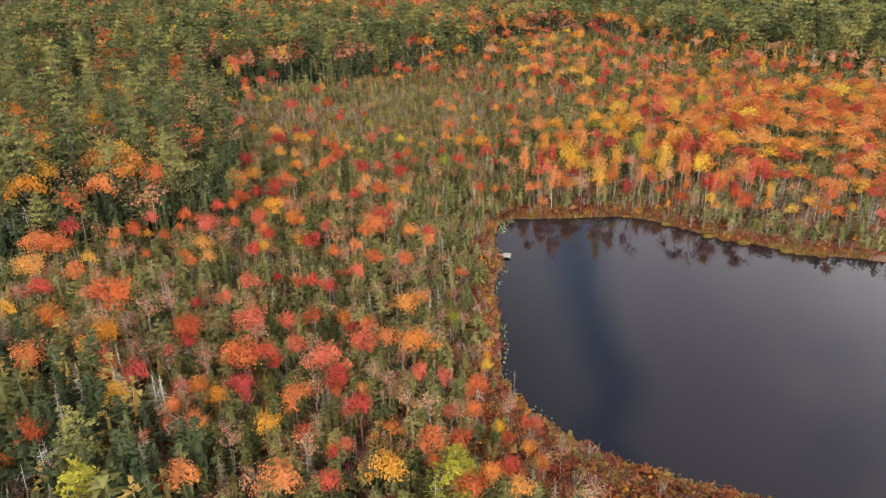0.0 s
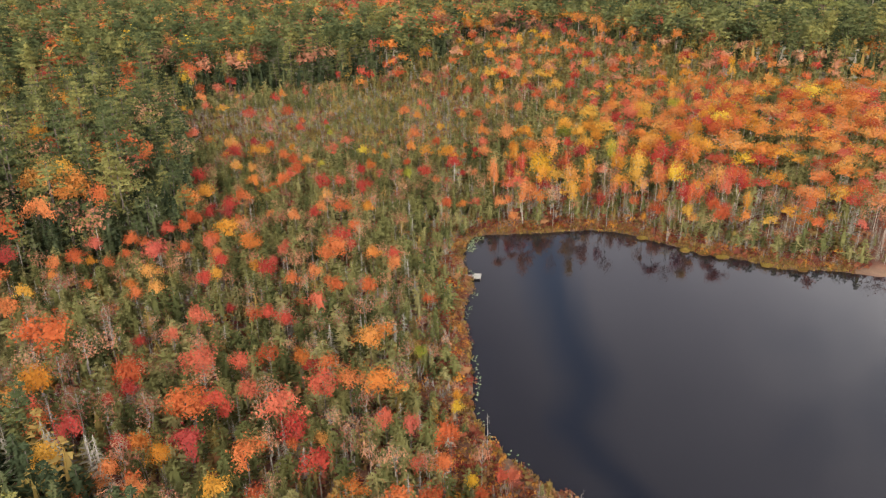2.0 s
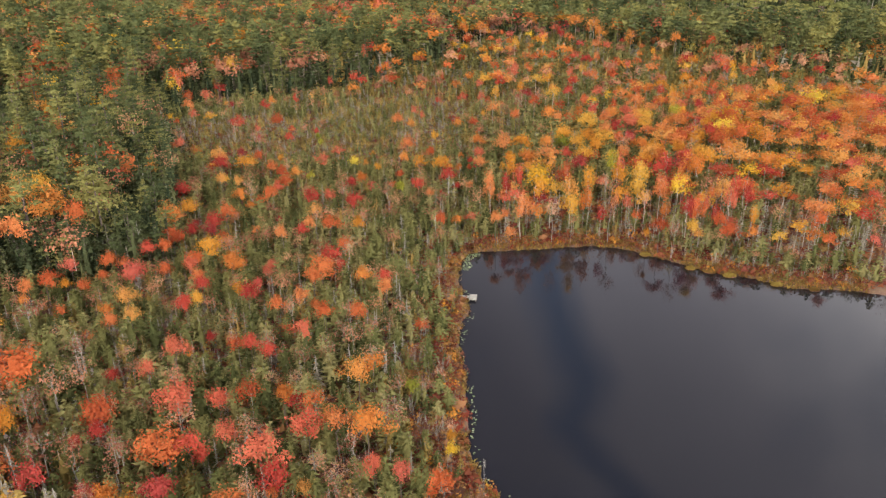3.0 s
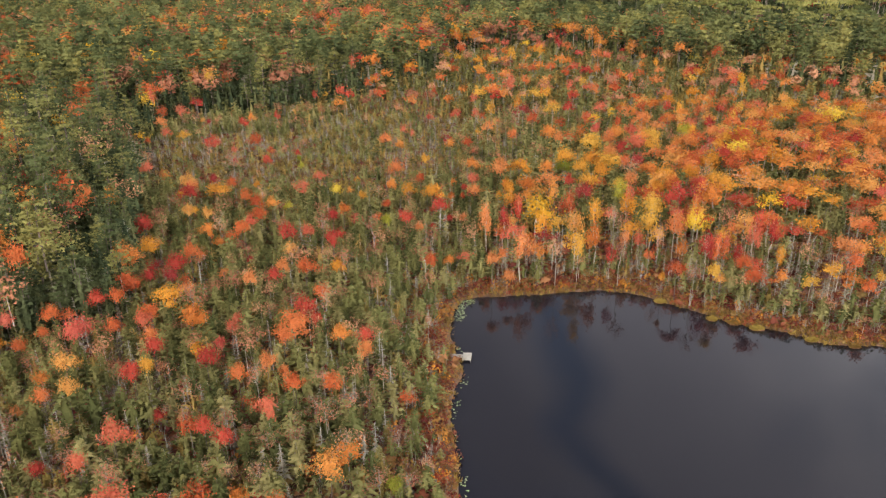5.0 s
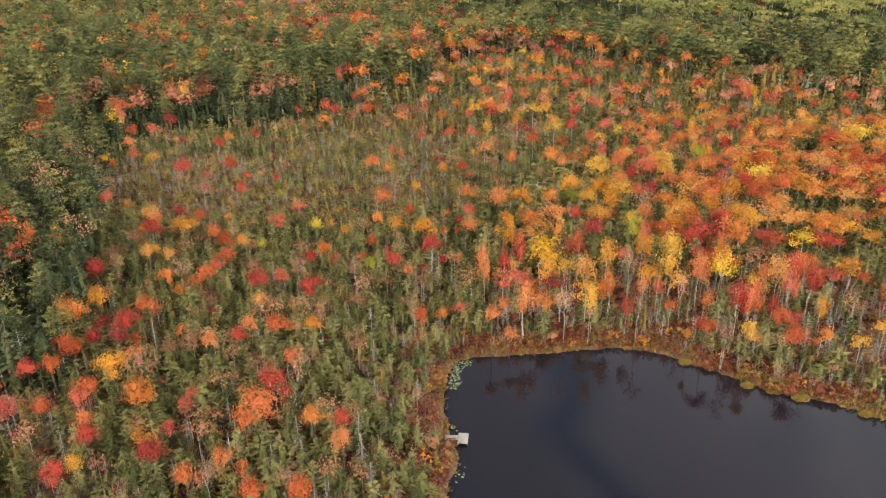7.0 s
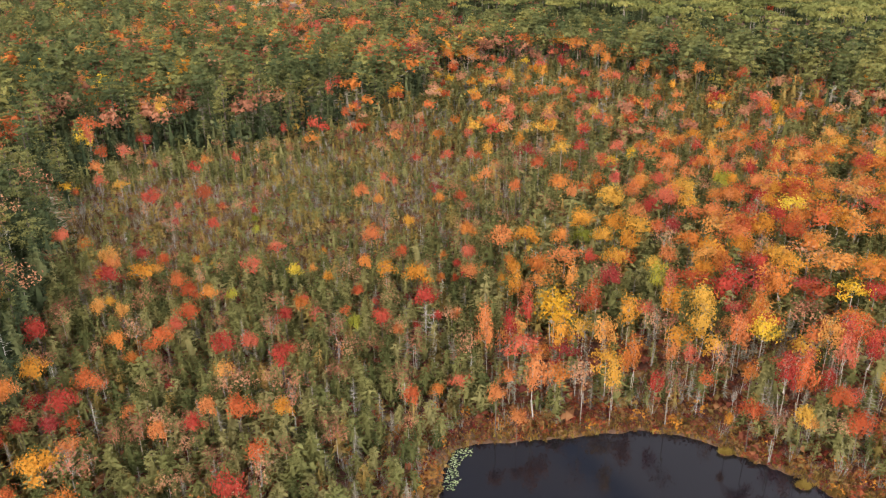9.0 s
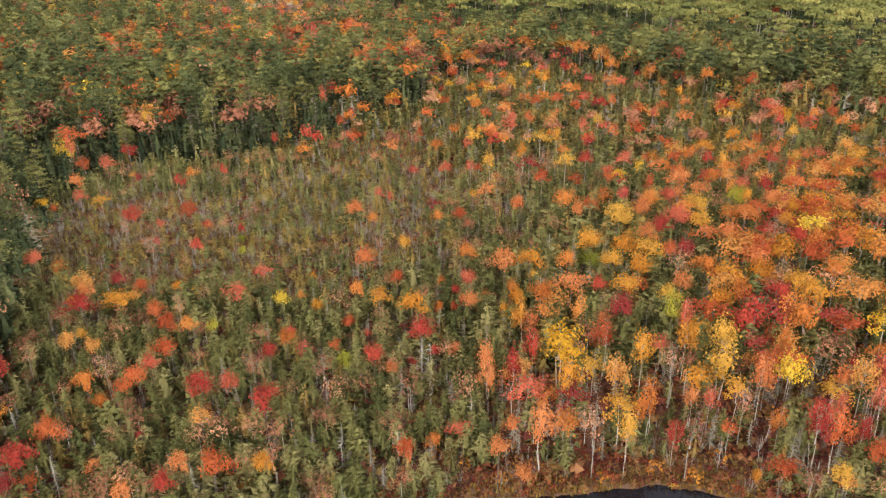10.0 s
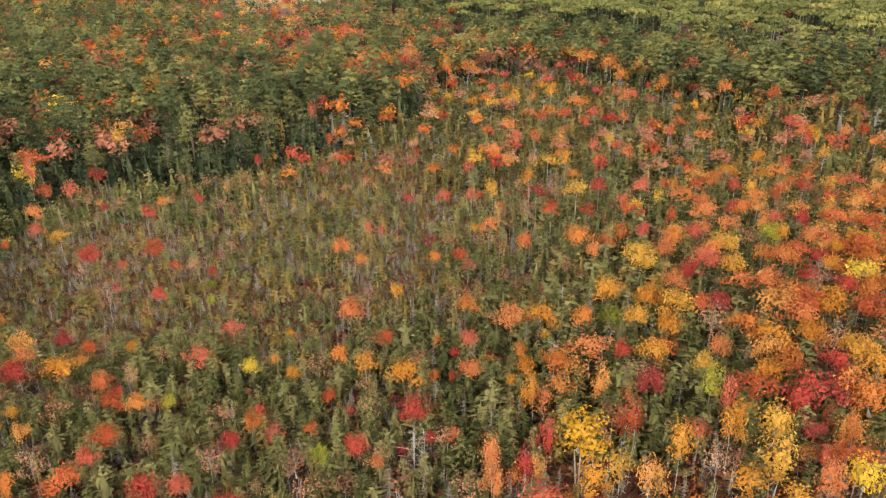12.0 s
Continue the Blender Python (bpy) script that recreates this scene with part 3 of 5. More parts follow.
def twig_shape(r, n):
    """A leafless bush: thin leaning twigs."""
    a, lean = r.uniform(0, 2 * np.pi, n), r.uniform(0.05, 0.5, n)
    tip = np.stack([np.cos(a) * lean, np.sin(a) * lean, r.uniform(0.5, 1.05, n)], 1)
    root = tip * np.array((0.25, 0.25, 0.0)) * r.uniform(0.2, 1.5, (n, 1))
    w = np.stack([-np.sin(a), np.cos(a), 0 * a], 1) * 0.012
    return np.stack([root - w, root + w, tip], 1).reshape(-1, 3)


def tuft_shape(r, n):
    """A tuft of upright, leaning blades."""
    a = r.uniform(0, 2 * np.pi, n)
    root = np.stack([np.cos(a), np.sin(a), 0 * a], 1) * r.uniform(0, 0.45, n)[:, None]
    tip = root * 1.9 + np.stack([r.normal(0, 0.15, n), r.normal(0, 0.15, n), r.uniform(0.6, 1.1, n)], 1)
    w = np.stack([-np.sin(a), np.cos(a), 0 * a], 1) * 0.13
    return np.stack([root - w, root + w, tip], 1).reshape(-1, 3)


def spread_out(shapes, x, y, height, width, r, sink=0.0):
    """Copies of loose triangles at many places, as one array, with a random tint for each copy."""
    which, turn, out_c, out_t = r.integers(0, len(shapes), len(x)), r.uniform(0, 2 * np.pi, len(x)), [], []
    z = land(x, y) - sink
    tint = np.clip(r.normal(0.5, 0.3, len(x)), 0, 1)
    for k, shape in enumerate(shapes):
        m = which == k
        if not m.any():
            continue
        c, s = np.cos(turn[m])[:, None], np.sin(turn[m])[:, None]
        w, h = width[m][:, None], height[m][:, None]
        px, py, pz = shape[:, 0][None], shape[:, 1][None], shape[:, 2][None]
        rows = [(px * c - py * s) * w + x[m][:, None], (px * s + py * c) * w + y[m][:, None], pz * h + z[m][:, None]]
        if shape.shape[1] == 6:
            fx, fy, fz = shape[:, 3][None], shape[:, 4][None], shape[:, 5][None]
            rows += [fx * c - fy * s, fx * s + fy * c, fz + 0 * c]
        out_c.append(np.stack(rows, -1).reshape(-1, len(rows)))
        out_t.append(np.repeat(tint[m], len(shape)))
    return np.concatenate(out_c), np.concatenate(out_t)


def stuff(name, label, category, material, shapes, x, y, height, width, r, sink=0.0):
    if len(x):
        c, t = spread_out(shapes, x, y, height, width, r, sink)
        return tagged(new(name, tri_mesh(name, c, material, t)), label, category, kind="stuff")


class Kind:
    """A kind of tree: a few shapes, shared by all the trees of that kind."""

    def __init__(self, name, tone, bark, shapes, label, group, crown="crown", crown_material=None):
        self.name, self.label, self.group, self.crown = name, label, group, crown
        mat = crown_material or LEAF[tone]
        self.data = [(tri_mesh("trunk", t, BARK[bark]), tri_mesh(crown, c, mat)) for t, c in shapes]

    def plant(self, x, y, height, width, r, label="", pick=None):
        z = float(land(np.array([x]), np.array([y]))[0]) - 0.03
        ob = new(self.name)
        ob.empty_display_size = 0.3
        ob.matrix_basis = pose(x, y, z, 0, 0, r.uniform(0, 360)) @ Matrix.Diagonal((width, width, height, 1))
        trunk, crown = self.data[r.integers(0, len(self.data)) if pick is None else pick]
        part("trunk", trunk, ob)
        part(self.crown, crown, ob)
        return tagged(ob, label or self.label, "tree", self.group)


def roughly(poly, x, y, size=7.0):
    """Inside an outline whose edge wanders."""
    return inside(poly, x + size * wavy(x, y, 6.0, 4.0), y + size * wavy(x, y, 7.0, 9.0))


def from_edge(poly, x, y):
    """Metres from a plan outline, inside or out."""
    best = np.full(np.shape(x), 1e9)
    for (x0, y0), (x1, y1) in zip(poly, np.roll(np.asarray(poly, float), -1, 0)):
        dx, dy = x1 - x0, y1 - y0
        u = np.clip(((x - x0) * dx + (y - y0) * dy) / (dx * dx + dy * dy), 0, 1)
        best = np.minimum(best, np.hypot(x - x0 - u * dx, y - y0 - u * dy))
    return best


# ---------------------------------------------------------------- ground and water
def axis(lo, hi, fine_lo, fine_hi, fine, coarse, reach):
    inner = np.arange(fine_lo, fine_hi + 0.01, fine)
    left, right = np.arange(fine_lo - coarse, lo - 0.01, -coarse)[::-1], np.arange(fine_hi + coarse, hi + 0.01, coarse)
    return np.concatenate([[-reach, -reach * 0.4], left, inner, right, [reach * 0.4, reach]])


def build_ground():
    gx, gy = axis(-560, 460, -12, 118, 1.25, 7, 4000), axis(-240, 900, -100, 34, 1.25, 7, 4000)
    X, Y = np.meshgrid(gx, gy)
    x, y = X.ravel(), Y.ravel()
    verts = np.stack([x, y, land(x, y)], 1)
    nx, ny = len(gx), len(gy)
    i = (np.arange(ny - 1)[:, None] * nx + np.arange(nx - 1)[None]).ravel()
    me = bpy.data.meshes.new("ground")
    me.from_pydata(verts.tolist(), [], np.stack([i, i + 1, i + nx + 1, i + nx], 1).tolist())
    open_ground = roughly(OPEN_BOG, x, y) * 0.7 + roughly(THIN_BOG, x, y) * 0.3
    d = bank(x, y)
    open_ground = np.maximum(open_ground, np.clip(1.2 - np.abs(d - 1.5) / 2.5, 0, 0.8))
    me.attributes.new("meadow", "FLOAT", "POINT").data.foreach_set("value", np.clip(open_ground, 0, 1).astype(np.float32))
    me.attributes.new("hay", "FLOAT", "POINT").data.foreach_set("value", inside(HAYFIELD, x, y).astype(np.float32))
    me.materials.append(GROUND)
    me.polygons.foreach_set("use_smooth", np.ones(len(me.polygons), bool))
    return tagged(new("ground", me), "peaty red-brown bog ground under the trees", "ground", kind="structure")


def build_water(name, ring, label):
    bm = bmesh.new()
    bm.faces.new([bm.verts.new((x, y, 0.0)) for x, y in ring])
    bmesh.ops.triangulate(bm, faces=bm.faces)
    bmesh.ops.recalc_face_normals(bm, faces=bm.faces)
    if bm.faces[:][0].normal.z < 0:
        bmesh.ops.reverse_faces(bm, faces=bm.faces)
    me = bpy.data.meshes.new(name)
    bm.to_mesh(me)
    bm.free()
    me.materials.append(WATER)
    return tagged(new(name, me), label, "water", kind="structure")


build_ground()
centre = RING.mean(0)
build_water("water", RING + (RING - centre) / np.linalg.norm(RING - centre, axis=1)[:, None] * 0.5, "dark still pond water mirroring the clouds")
build_water("water", smooth_ring(FAR_POND, 4), "distant bright pond among the trees")


# ---------------------------------------------------------------- trees: the shapes
R = np.random.default_rng(5)
MAPLE = [maple_shape(R, 1500 if lo < 0.55 else 950, width=0.5, low=lo, stems=k, size=0.02 if lo < 0.55 else 0.022, boughs=g)
         for lo, k, g in ((0.36, 1, 19), (0.4, 2, 21), (0.44, 3, 18), (0.48, 1, 17), (0.52, 2, 19), (0.56, 1, 15), (0.6, 1, 16), (0.64, 2, 17), (0.68, 1, 14), (0.72, 2, 15))]
TALL_MAPLE = [maple_shape(R, 760, width=0.5, low=lo, stems=k, boughs=g) for lo, k, g in ((0.44, 1, 14), (0.36, 2, 17), (0.48, 2, 13), (0.4, 1, 18))]
MAPLE_MID = [maple_shape(R, 420, width=w, low=lo, stems=k, size=0.026, boughs=g) for w, lo, k, g in ((0.5, 0.6, 1, 11), (0.46, 0.54, 2, 12), (0.5, 0.64, 1, 10))]
THIN_MAPLE = [maple_shape(R, 210, width=0.52, low=0.46, stems=k, size=0.022, bareness=0.6, boughs=13) for k in (1, 2, 3)]
MAPLE_LIGHT = [maple_shape(R, 130, width=0.5, low=0.56, stems=1, size=0.05, boughs=g) for g in (9, 11, 10, 12)]
SPRUCE = [bushy_spruce(R, 108, width=w, bare=b, blunt=0.08, size=0.033, dome=k)
          for w, b, k in ((0.28, 0.02, 0.25), (0.26, 0.05, 0.5), (0.24, 0.06, 0.1), (0.29, 0.02, 0.6), (0.25, 0.08, 0.3), (0.27, 0.03, 0.0), (0.29, 0.04, 0.45), (0.26, 0.02, 0.2))]
SPRUCE_MID = [bushy_spruce(R, 48, width=w, bare=0.04, blunt=0.08, core=(3, 4), size=0.05, dome=k) for w, k in ((0.29, 0.25), (0.26, 0.5), (0.25, 0.05), (0.3, 0.35))]
SPRUCE_LIGHT = [bushy_spruce(R, 26, width=w, bare=b, blunt=0.08, core=(3, 4), size=0.062, dome=k) for w, b, k in ((0.22, 0.04, 0.15), (0.2, 0.08, 0.4), (0.24, 0.02, 0.05), (0.19, 0.08, 0.3))]
LARCH = [bushy_spruce(R, 70, width=w, bare=b, blunt=0.1, core=(3, 4), size=0.025, dome=k) for w, b, k in ((0.23, 0.1, 0.15), (0.25, 0.06, 0.4), (0.21, 0.14, 0.2))]
GREY = [conifer(R, 12, 6, width=w, bare=b, fat=0.14, ragged=0.6, crook=0.03, droop=0.15) for w, b in ((0.19, 0.12), (0.21, 0.08), (0.17, 0.16))]
FIR = [bushy_spruce(R, 170, width=w, bare=0.02, blunt=0.05, core=(5, 6), size=0.024, dome=k) for w, k in ((0.2, 0.1), (0.25, 0.3), (0.22, 0.0))]
FIR_WOOD = [bushy_spruce(R, 66, width=w, bare=0.02, blunt=0.05, core=(3, 5), size=0.038, dome=k) for w, k in ((0.2, 0.1), (0.25, 0.3), (0.22, 0.0))]
FIR_LIGHT = [bushy_spruce(R, 18, width=w, bare=0.02, blunt=0.05, core=(3, 4), size=0.07, dome=k) for w, k in ((0.2, 0.1), (0.24, 0.3), (0.22, 0.0))]
PINE = [pine_shape(R, b, e, width=w, bare=lo, size=0.023, needles=30) for b, e, w, lo in ((6, 4, 0.23, 0.36), (5, 5, 0.24, 0.42), (7, 4, 0.21, 0.3), (5, 4, 0.24, 0.46))]
LOW_PINE = [pine_shape(R, 8, 6, width=0.27, bare=0.12, size=0.022, needles=36) for k in range(2)]
PINE_MID = [pine_shape(R, b, e, width=w, bare=lo, size=0.043, needles=13) for b, e, w, lo in ((6, 4, 0.2, 0.46), (5, 4, 0.22, 0.54), (6, 4, 0.19, 0.42))]
PINE_LIGHT = [pine_shape(R, b, 4, width=w, bare=lo, size=0.06, needles=5) for b, w, lo in ((5, 0.2, 0.5), (4, 0.22, 0.56), (5, 0.19, 0.46))]
ROUND_LIGHT = [maple_shape(R, 85, width=0.5, low=0.4, stems=1, size=0.06, boughs=g) for g in (10, 12, 11)]
UMBRELLA = [plateau_pine(R, k) for k in (5, 6, 7, 6)]
SNAG = [snag_shape(R, n, w) for n, w in ((30, 0.2), (40, 0.26), (24, 0.15), (34, 0.22))]
BUSH = [bush_shape(R, 24, 0.19) for k in range(4)]
BUSH_LIGHT = [bush_shape(R, 9, 0.42) for k in range(3)]
TWIG = [twig_shape(R, 14) for k in range(4)]
TUFT = [tuft_shape(R, 9) for k in range(4)]

MAPLES = {key: Kind(f"{word}_maple", key, "brown", MAPLE, f"maple with {text} autumn leaves and a slim trunk", "autumn maples")
          for key, word, text in (("crimson", "crimson", "deep crimson"), ("red", "red", "bright red"), ("flame", "scarlet", "orange-red"), ("orange", "orange", "orange"),
                                  ("amber", "golden", "golden orange"), ("yellow", "yellow", "clear yellow"), ("lime", "green", "yellow-green"))}
MAPLES["rust"] = Kind("bare_maple", "rust", "grey", THIN_MAPLE, "half-bare maple with few rusty leaves and grey twigs", "half-bare maples")
SHORE_MAPLES = {key: Kind(kind.name, key, "pale", TALL_MAPLE, kind.label, kind.group) for key, kind in MAPLES.items() if key != "rust"}
SHORE_MAPLES["rust"] = MAPLES["rust"]
COMMON = {key: Kind(kind.name, key, "pale" if key in ("yellow", "amber") else "grey", MAPLE_MID, kind.label, kind.group) for key, kind in MAPLES.items() if key != "rust"}
COMMON["rust"] = MAPLES["rust"]
KINDS = {
    "spruce": Kind("black_spruce", "spruce", "grey", SPRUCE, "bushy olive-green bog spruce with a pointed top", "bog spruces"),
    "lichen": Kind("grey_spruce", "lichen", "dead", GREY, "thin grey spruce hung with pale lichen", "grey spruces"),
    "larch": Kind("larch_tree", "larch", "grey", LARCH, "thin larch with yellowing olive needles", "larches"),
    "fir": Kind("fir_tree", "fir", "brown", FIR, "dense dark green fir at the forest edge", "firs"),
    "pine": Kind("pine_tree", "pine", "brown", PINE, "tall yellow-green pine with layered boughs", "pines"),
    "golden_pine": Kind("pine_tree", "lime", "brown", LOW_PINE, "bushy yellow-green pine with drooping layered boughs", "golden pines"),
    "snag": Kind("dead_tree", "", "dead", SNAG, "bleached dead tree with bare grey branches", "dead trees", "bare_crown", BARK["dead"]),
}

# ---------------------------------------------------------------- the single maples and birches that stand out: x, y, crown width
ORANGE_A = [(3.1, -80.6, 2.5), (-59.9, -79.1, 2.1), (-0.2, -78.7, 2.6), (5.8, -73.8, 1.7), (4.1, -71.3, 2.0), (-40.7, -64.5, 2.7), (-19.3, -59.9, 1.8), (-62.4, -55.7, 3.4),
            (-13.0, -49.1, 4.5), (-73.2, -46.8, 4.8), (-25.5, -43.3, 2.3), (-16.3, -36.8, 3.7), (-88.6, -27.6, 5.3), (-56.9, -21.1, 2.4), (-63.5, -16.4, 2.1), (-60.0, -15.2, 3.1),
            (-79.9, -13.6, 2.0), (-20.3, -5.1, 2.6), (-46.0, 0.5, 4.2), (-90.0, 17.6, 8.1), (-66.9, 21.7, 4.3), (-101.7, 24.9, 7.0), (-3.7, 27.7, 2.0), (42.7, 31.2, 2.0),
            (25.3, 32.5, 3.2), (-52.9, 36.1, 2.1), (57.0, 38.7, 3.5), (21.9, 39.0, 3.3), (-56.3, 39.0, 2.8), (49.5, 48.4, 2.2), (-59.6, 48.5, 2.3), (-64.3, 50.0, 2.5)]
ORANGE_B = [(-28.9, 51.1, 2.5), (-46.7, 55.6, 2.6), (55.2, 55.6, 4.6), (-139.9, 57.3, 5.8), (54.5, 59.0, 4.8), (19.5, 59.4, 2.7), (13.6, 64.6, 3.7), (48.5, 65.8, 4.2),
            (-4.7, 66.2, 1.9), (-150.8, 67.3, 4.8), (46.3, 69.0, 4.3), (-19.8, 69.2, 2.5), (-61.6, 69.7, 1.8), (-30.7, 70.9, 1.3), (-72.3, 72.3, 3.7), (-4.6, 76.5, 1.9),
            (45.1, 77.0, 4.6), (19.7, 78.8, 3.4), (-120.3, 84.8, 2.9), (0.0, 85.6, 3.4), (59.0, 88.4, 4.5), (71.3, 89.6, 4.0), (61.6, 104.5, 4.4), (-21.0, 105.1, 2.3),
            (-6.3, 106.5, 2.5), (42.8, 114.7, 3.5), (22.9, 114.8, 5.0), (64.1, 122.8, 2.7), (61.6, 129.8, 3.1), (-74.8, 139.5, 2.2), (61.1, 150.2, 3.4), (-63.7, 155.4, 2.1)]
ORANGE_C = [(-8.9, 166.9, 4.3), (11.2, 168.0, 3.1), (118.6, 186.3, 3.9), (27.6, 191.3, 4.4), (114.1, 196.0, 3.4), (-74.4, 210.2, 3.0), (-28.9, 224.0, 3.9), (93.0, 245.1, 6.1),
            (73.4, 256.4, 4.2), (59.8, 268.3, 4.4), (-9.3, 290.5, 5.7), (72.5, 293.1, 7.1), (0.2, 296.8, 7.2), (-175.5, 298.7, 5.9), (-51.2, 299.5, 4.9), (60.8, 300.7, 8.3),
            (119.6, 304.7, 7.3), (-205.7, 307.4, 7.1), (-25.1, 312.7, 10.1), (53.3, 316.0, 10.1), (150.2, 334.6, 10.5), (181.7, 341.4, 10.7), (-101.0, 350.6, 5.6), (-14.3, 363.9, 8.6),
            (-195.5, 376.2, 4.8)]
FLAME_A = [(-36.2, -81.6, 3.3), (-24.1, -81.6, 4.5), (-2.0, -81.0, 3.2), (-58.8, -76.2, 3.6), (-7.2, -74.5, 1.7), (-7.4, -72.8, 3.5), (-4.5, -72.5, 2.9), (-38.3, -72.2, 2.2),
           (1.4, -69.3, 1.7), (-42.6, -68.9, 2.3), (-2.9, -66.5, 2.4), (-27.4, -65.4, 3.8), (-22.8, -60.5, 1.6), (-2.5, -60.5, 3.1), (-69.4, -59.6, 5.4), (-37.8, -55.8, 5.8),
           (-16.9, -49.4, 3.4), (-49.3, -48.9, 4.9), (-68.0, -38.2, 7.3), (-78.7, -29.4, 3.7), (-59.0, -23.6, 2.2), (-24.7, -19.5, 2.6), (-19.1, -19.4, 2.6), (-89.7, -17.4, 5.7),
           (-33.2, -17.2, 2.4), (-94.6, -16.3, 5.1), (-29.8, -14.0, 2.5), (-27.5, -13.0, 1.7), (-92.9, -12.9, 1.8), (-80.5, -11.2, 2.4), (-15.3, -9.8, 2.5), (-78.3, -8.8, 3.0)]
FLAME_B = [(-72.6, -6.9, 2.1), (-29.0, -6.5, 2.2), (-50.5, -6.3, 2.3), (-57.6, -3.8, 2.3), (-70.3, -3.0, 2.0), (-28.3, -2.2, 5.4), (-70.6, 1.0, 2.7), (-53.6, 1.3, 3.0),
           (-90.9, 3.5, 5.0), (-62.1, 7.0, 2.5), (-61.0, 12.0, 3.2), (-81.9, 12.3, 4.2), (-63.4, 13.8, 3.2), (-40.5, 14.9, 2.3), (39.2, 17.9, 3.0), (52.5, 18.1, 3.7),
           (-30.7, 19.6, 3.7), (-35.6, 20.5, 2.4), (10.1, 22.0, 2.1), (-7.3, 23.8, 2.3), (-66.8, 23.9, 3.2), (52.5, 24.0, 2.7), (4.5, 24.1, 2.5), (-55.5, 26.3, 3.5),
           (48.3, 26.6, 2.9), (10.4, 27.3, 3.9), (32.2, 35.9, 2.1), (3.6, 38.2, 2.3), (62.2, 38.8, 3.9), (42.8, 38.9, 3.3), (-48.6, 39.7, 3.5), (3.4, 42.9, 2.5)]
FLAME_C = [(-84.7, 44.9, 4.0), (-11.4, 45.5, 1.8), (47.8, 47.4, 2.1), (-47.2, 47.5, 3.4), (-112.2, 49.2, 4.1), (22.2, 50.7, 3.3), (-1.3, 51.5, 2.0), (49.9, 54.5, 2.0),
           (-50.6, 56.1, 3.2), (23.3, 59.6, 2.0), (-19.9, 60.7, 2.0), (-54.6, 61.3, 2.5), (1.0, 64.5, 2.9), (-2.0, 66.2, 1.4), (-69.9, 67.9, 2.7), (38.9, 69.8, 3.1),
           (-60.4, 70.6, 2.4), (-12.8, 74.6, 2.4), (-131.9, 76.1, 5.3), (7.6, 78.7, 4.7), (55.7, 80.0, 5.6), (68.2, 83.1, 4.8), (40.2, 84.0, 3.3), (-20.3, 84.5, 3.6),
           (37.5, 92.9, 4.1), (55.2, 94.2, 4.6), (61.6, 103.1, 4.4), (-59.8, 106.9, 1.6), (25.3, 107.3, 2.7), (-1.2, 107.9, 2.7), (40.2, 108.7, 4.0), (78.7, 108.7, 7.3)]
FLAME_D = [(-65.1, 110.8, 4.0), (12.1, 111.7, 3.0), (-26.1, 112.3, 3.5), (71.7, 114.7, 3.5), (-101.4, 117.3, 1.7), (4.7, 119.7, 3.7), (86.7, 121.0, 6.0), (80.5, 124.4, 6.2),
           (45.6, 126.3, 3.0), (52.9, 128.1, 5.7), (19.1, 130.1, 4.6), (36.0, 131.9, 3.1), (-103.0, 133.0, 4.6), (92.5, 137.2, 5.3), (84.8, 137.3, 5.9), (50.1, 139.6, 4.7),
           (73.9, 141.4, 2.7), (-108.9, 149.1, 4.0), (86.5, 154.5, 3.4), (85.5, 166.9, 3.0), (7.5, 173.6, 3.5), (45.5, 178.6, 3.9), (-15.3, 182.0, 2.3), (20.2, 194.8, 4.1),
           (-112.2, 196.1, 2.8), (-43.5, 198.0, 3.5), (102.8, 199.2, 5.2), (121.4, 199.3, 3.5), (86.4, 207.2, 3.6), (24.8, 219.6, 3.8), (52.2, 219.6, 3.8), (32.7, 223.6, 4.6)]
FLAME_E = [(-26.8, 225.6, 3.1), (54.2, 231.9, 3.1), (106.3, 234.8, 5.1), (-142.8, 238.9, 4.9), (-155.6, 239.3, 7.0), (-38.2, 272.7, 3.4), (139.9, 289.6, 6.1), (-151.1, 297.5, 3.9)]
RED_A = [(-18.3, -82.0, 2.6), (-39.5, -81.9, 1.2), (2.1, -77.3, 2.3), (-20.0, -74.0, 1.5), (-18.5, -72.7, 1.8), (-17.8, -66.9, 3.4), (3.8, -66.1, 1.6), (5.2, -65.9, 1.5),
         (-22.4, -60.1, 3.6), (-11.1, -57.7, 2.2), (-59.4, -57.1, 2.9), (-25.6, -55.1, 5.0), (-35.0, -54.6, 3.4), (-33.7, -53.9, 1.9), (-47.8, -52.3, 2.2), (-31.1, -52.3, 2.6),
         (-51.0, -52.1, 1.6), (-20.8, -49.7, 3.9), (-34.1, -45.1, 2.7), (-40.1, -45.0, 5.0), (-47.1, -37.6, 2.4), (-52.9, -36.8, 2.0), (-81.6, -36.0, 3.8), (-45.0, -32.2, 3.6),
         (-30.4, -32.1, 2.2), (-34.2, -29.5, 2.2), (-26.9, -25.0, 2.9), (-42.3, -24.9, 1.5), (-49.2, -17.0, 2.7), (-39.3, -13.1, 3.1), (-48.4, -9.9, 2.9), (-15.9, -5.7, 2.3)]
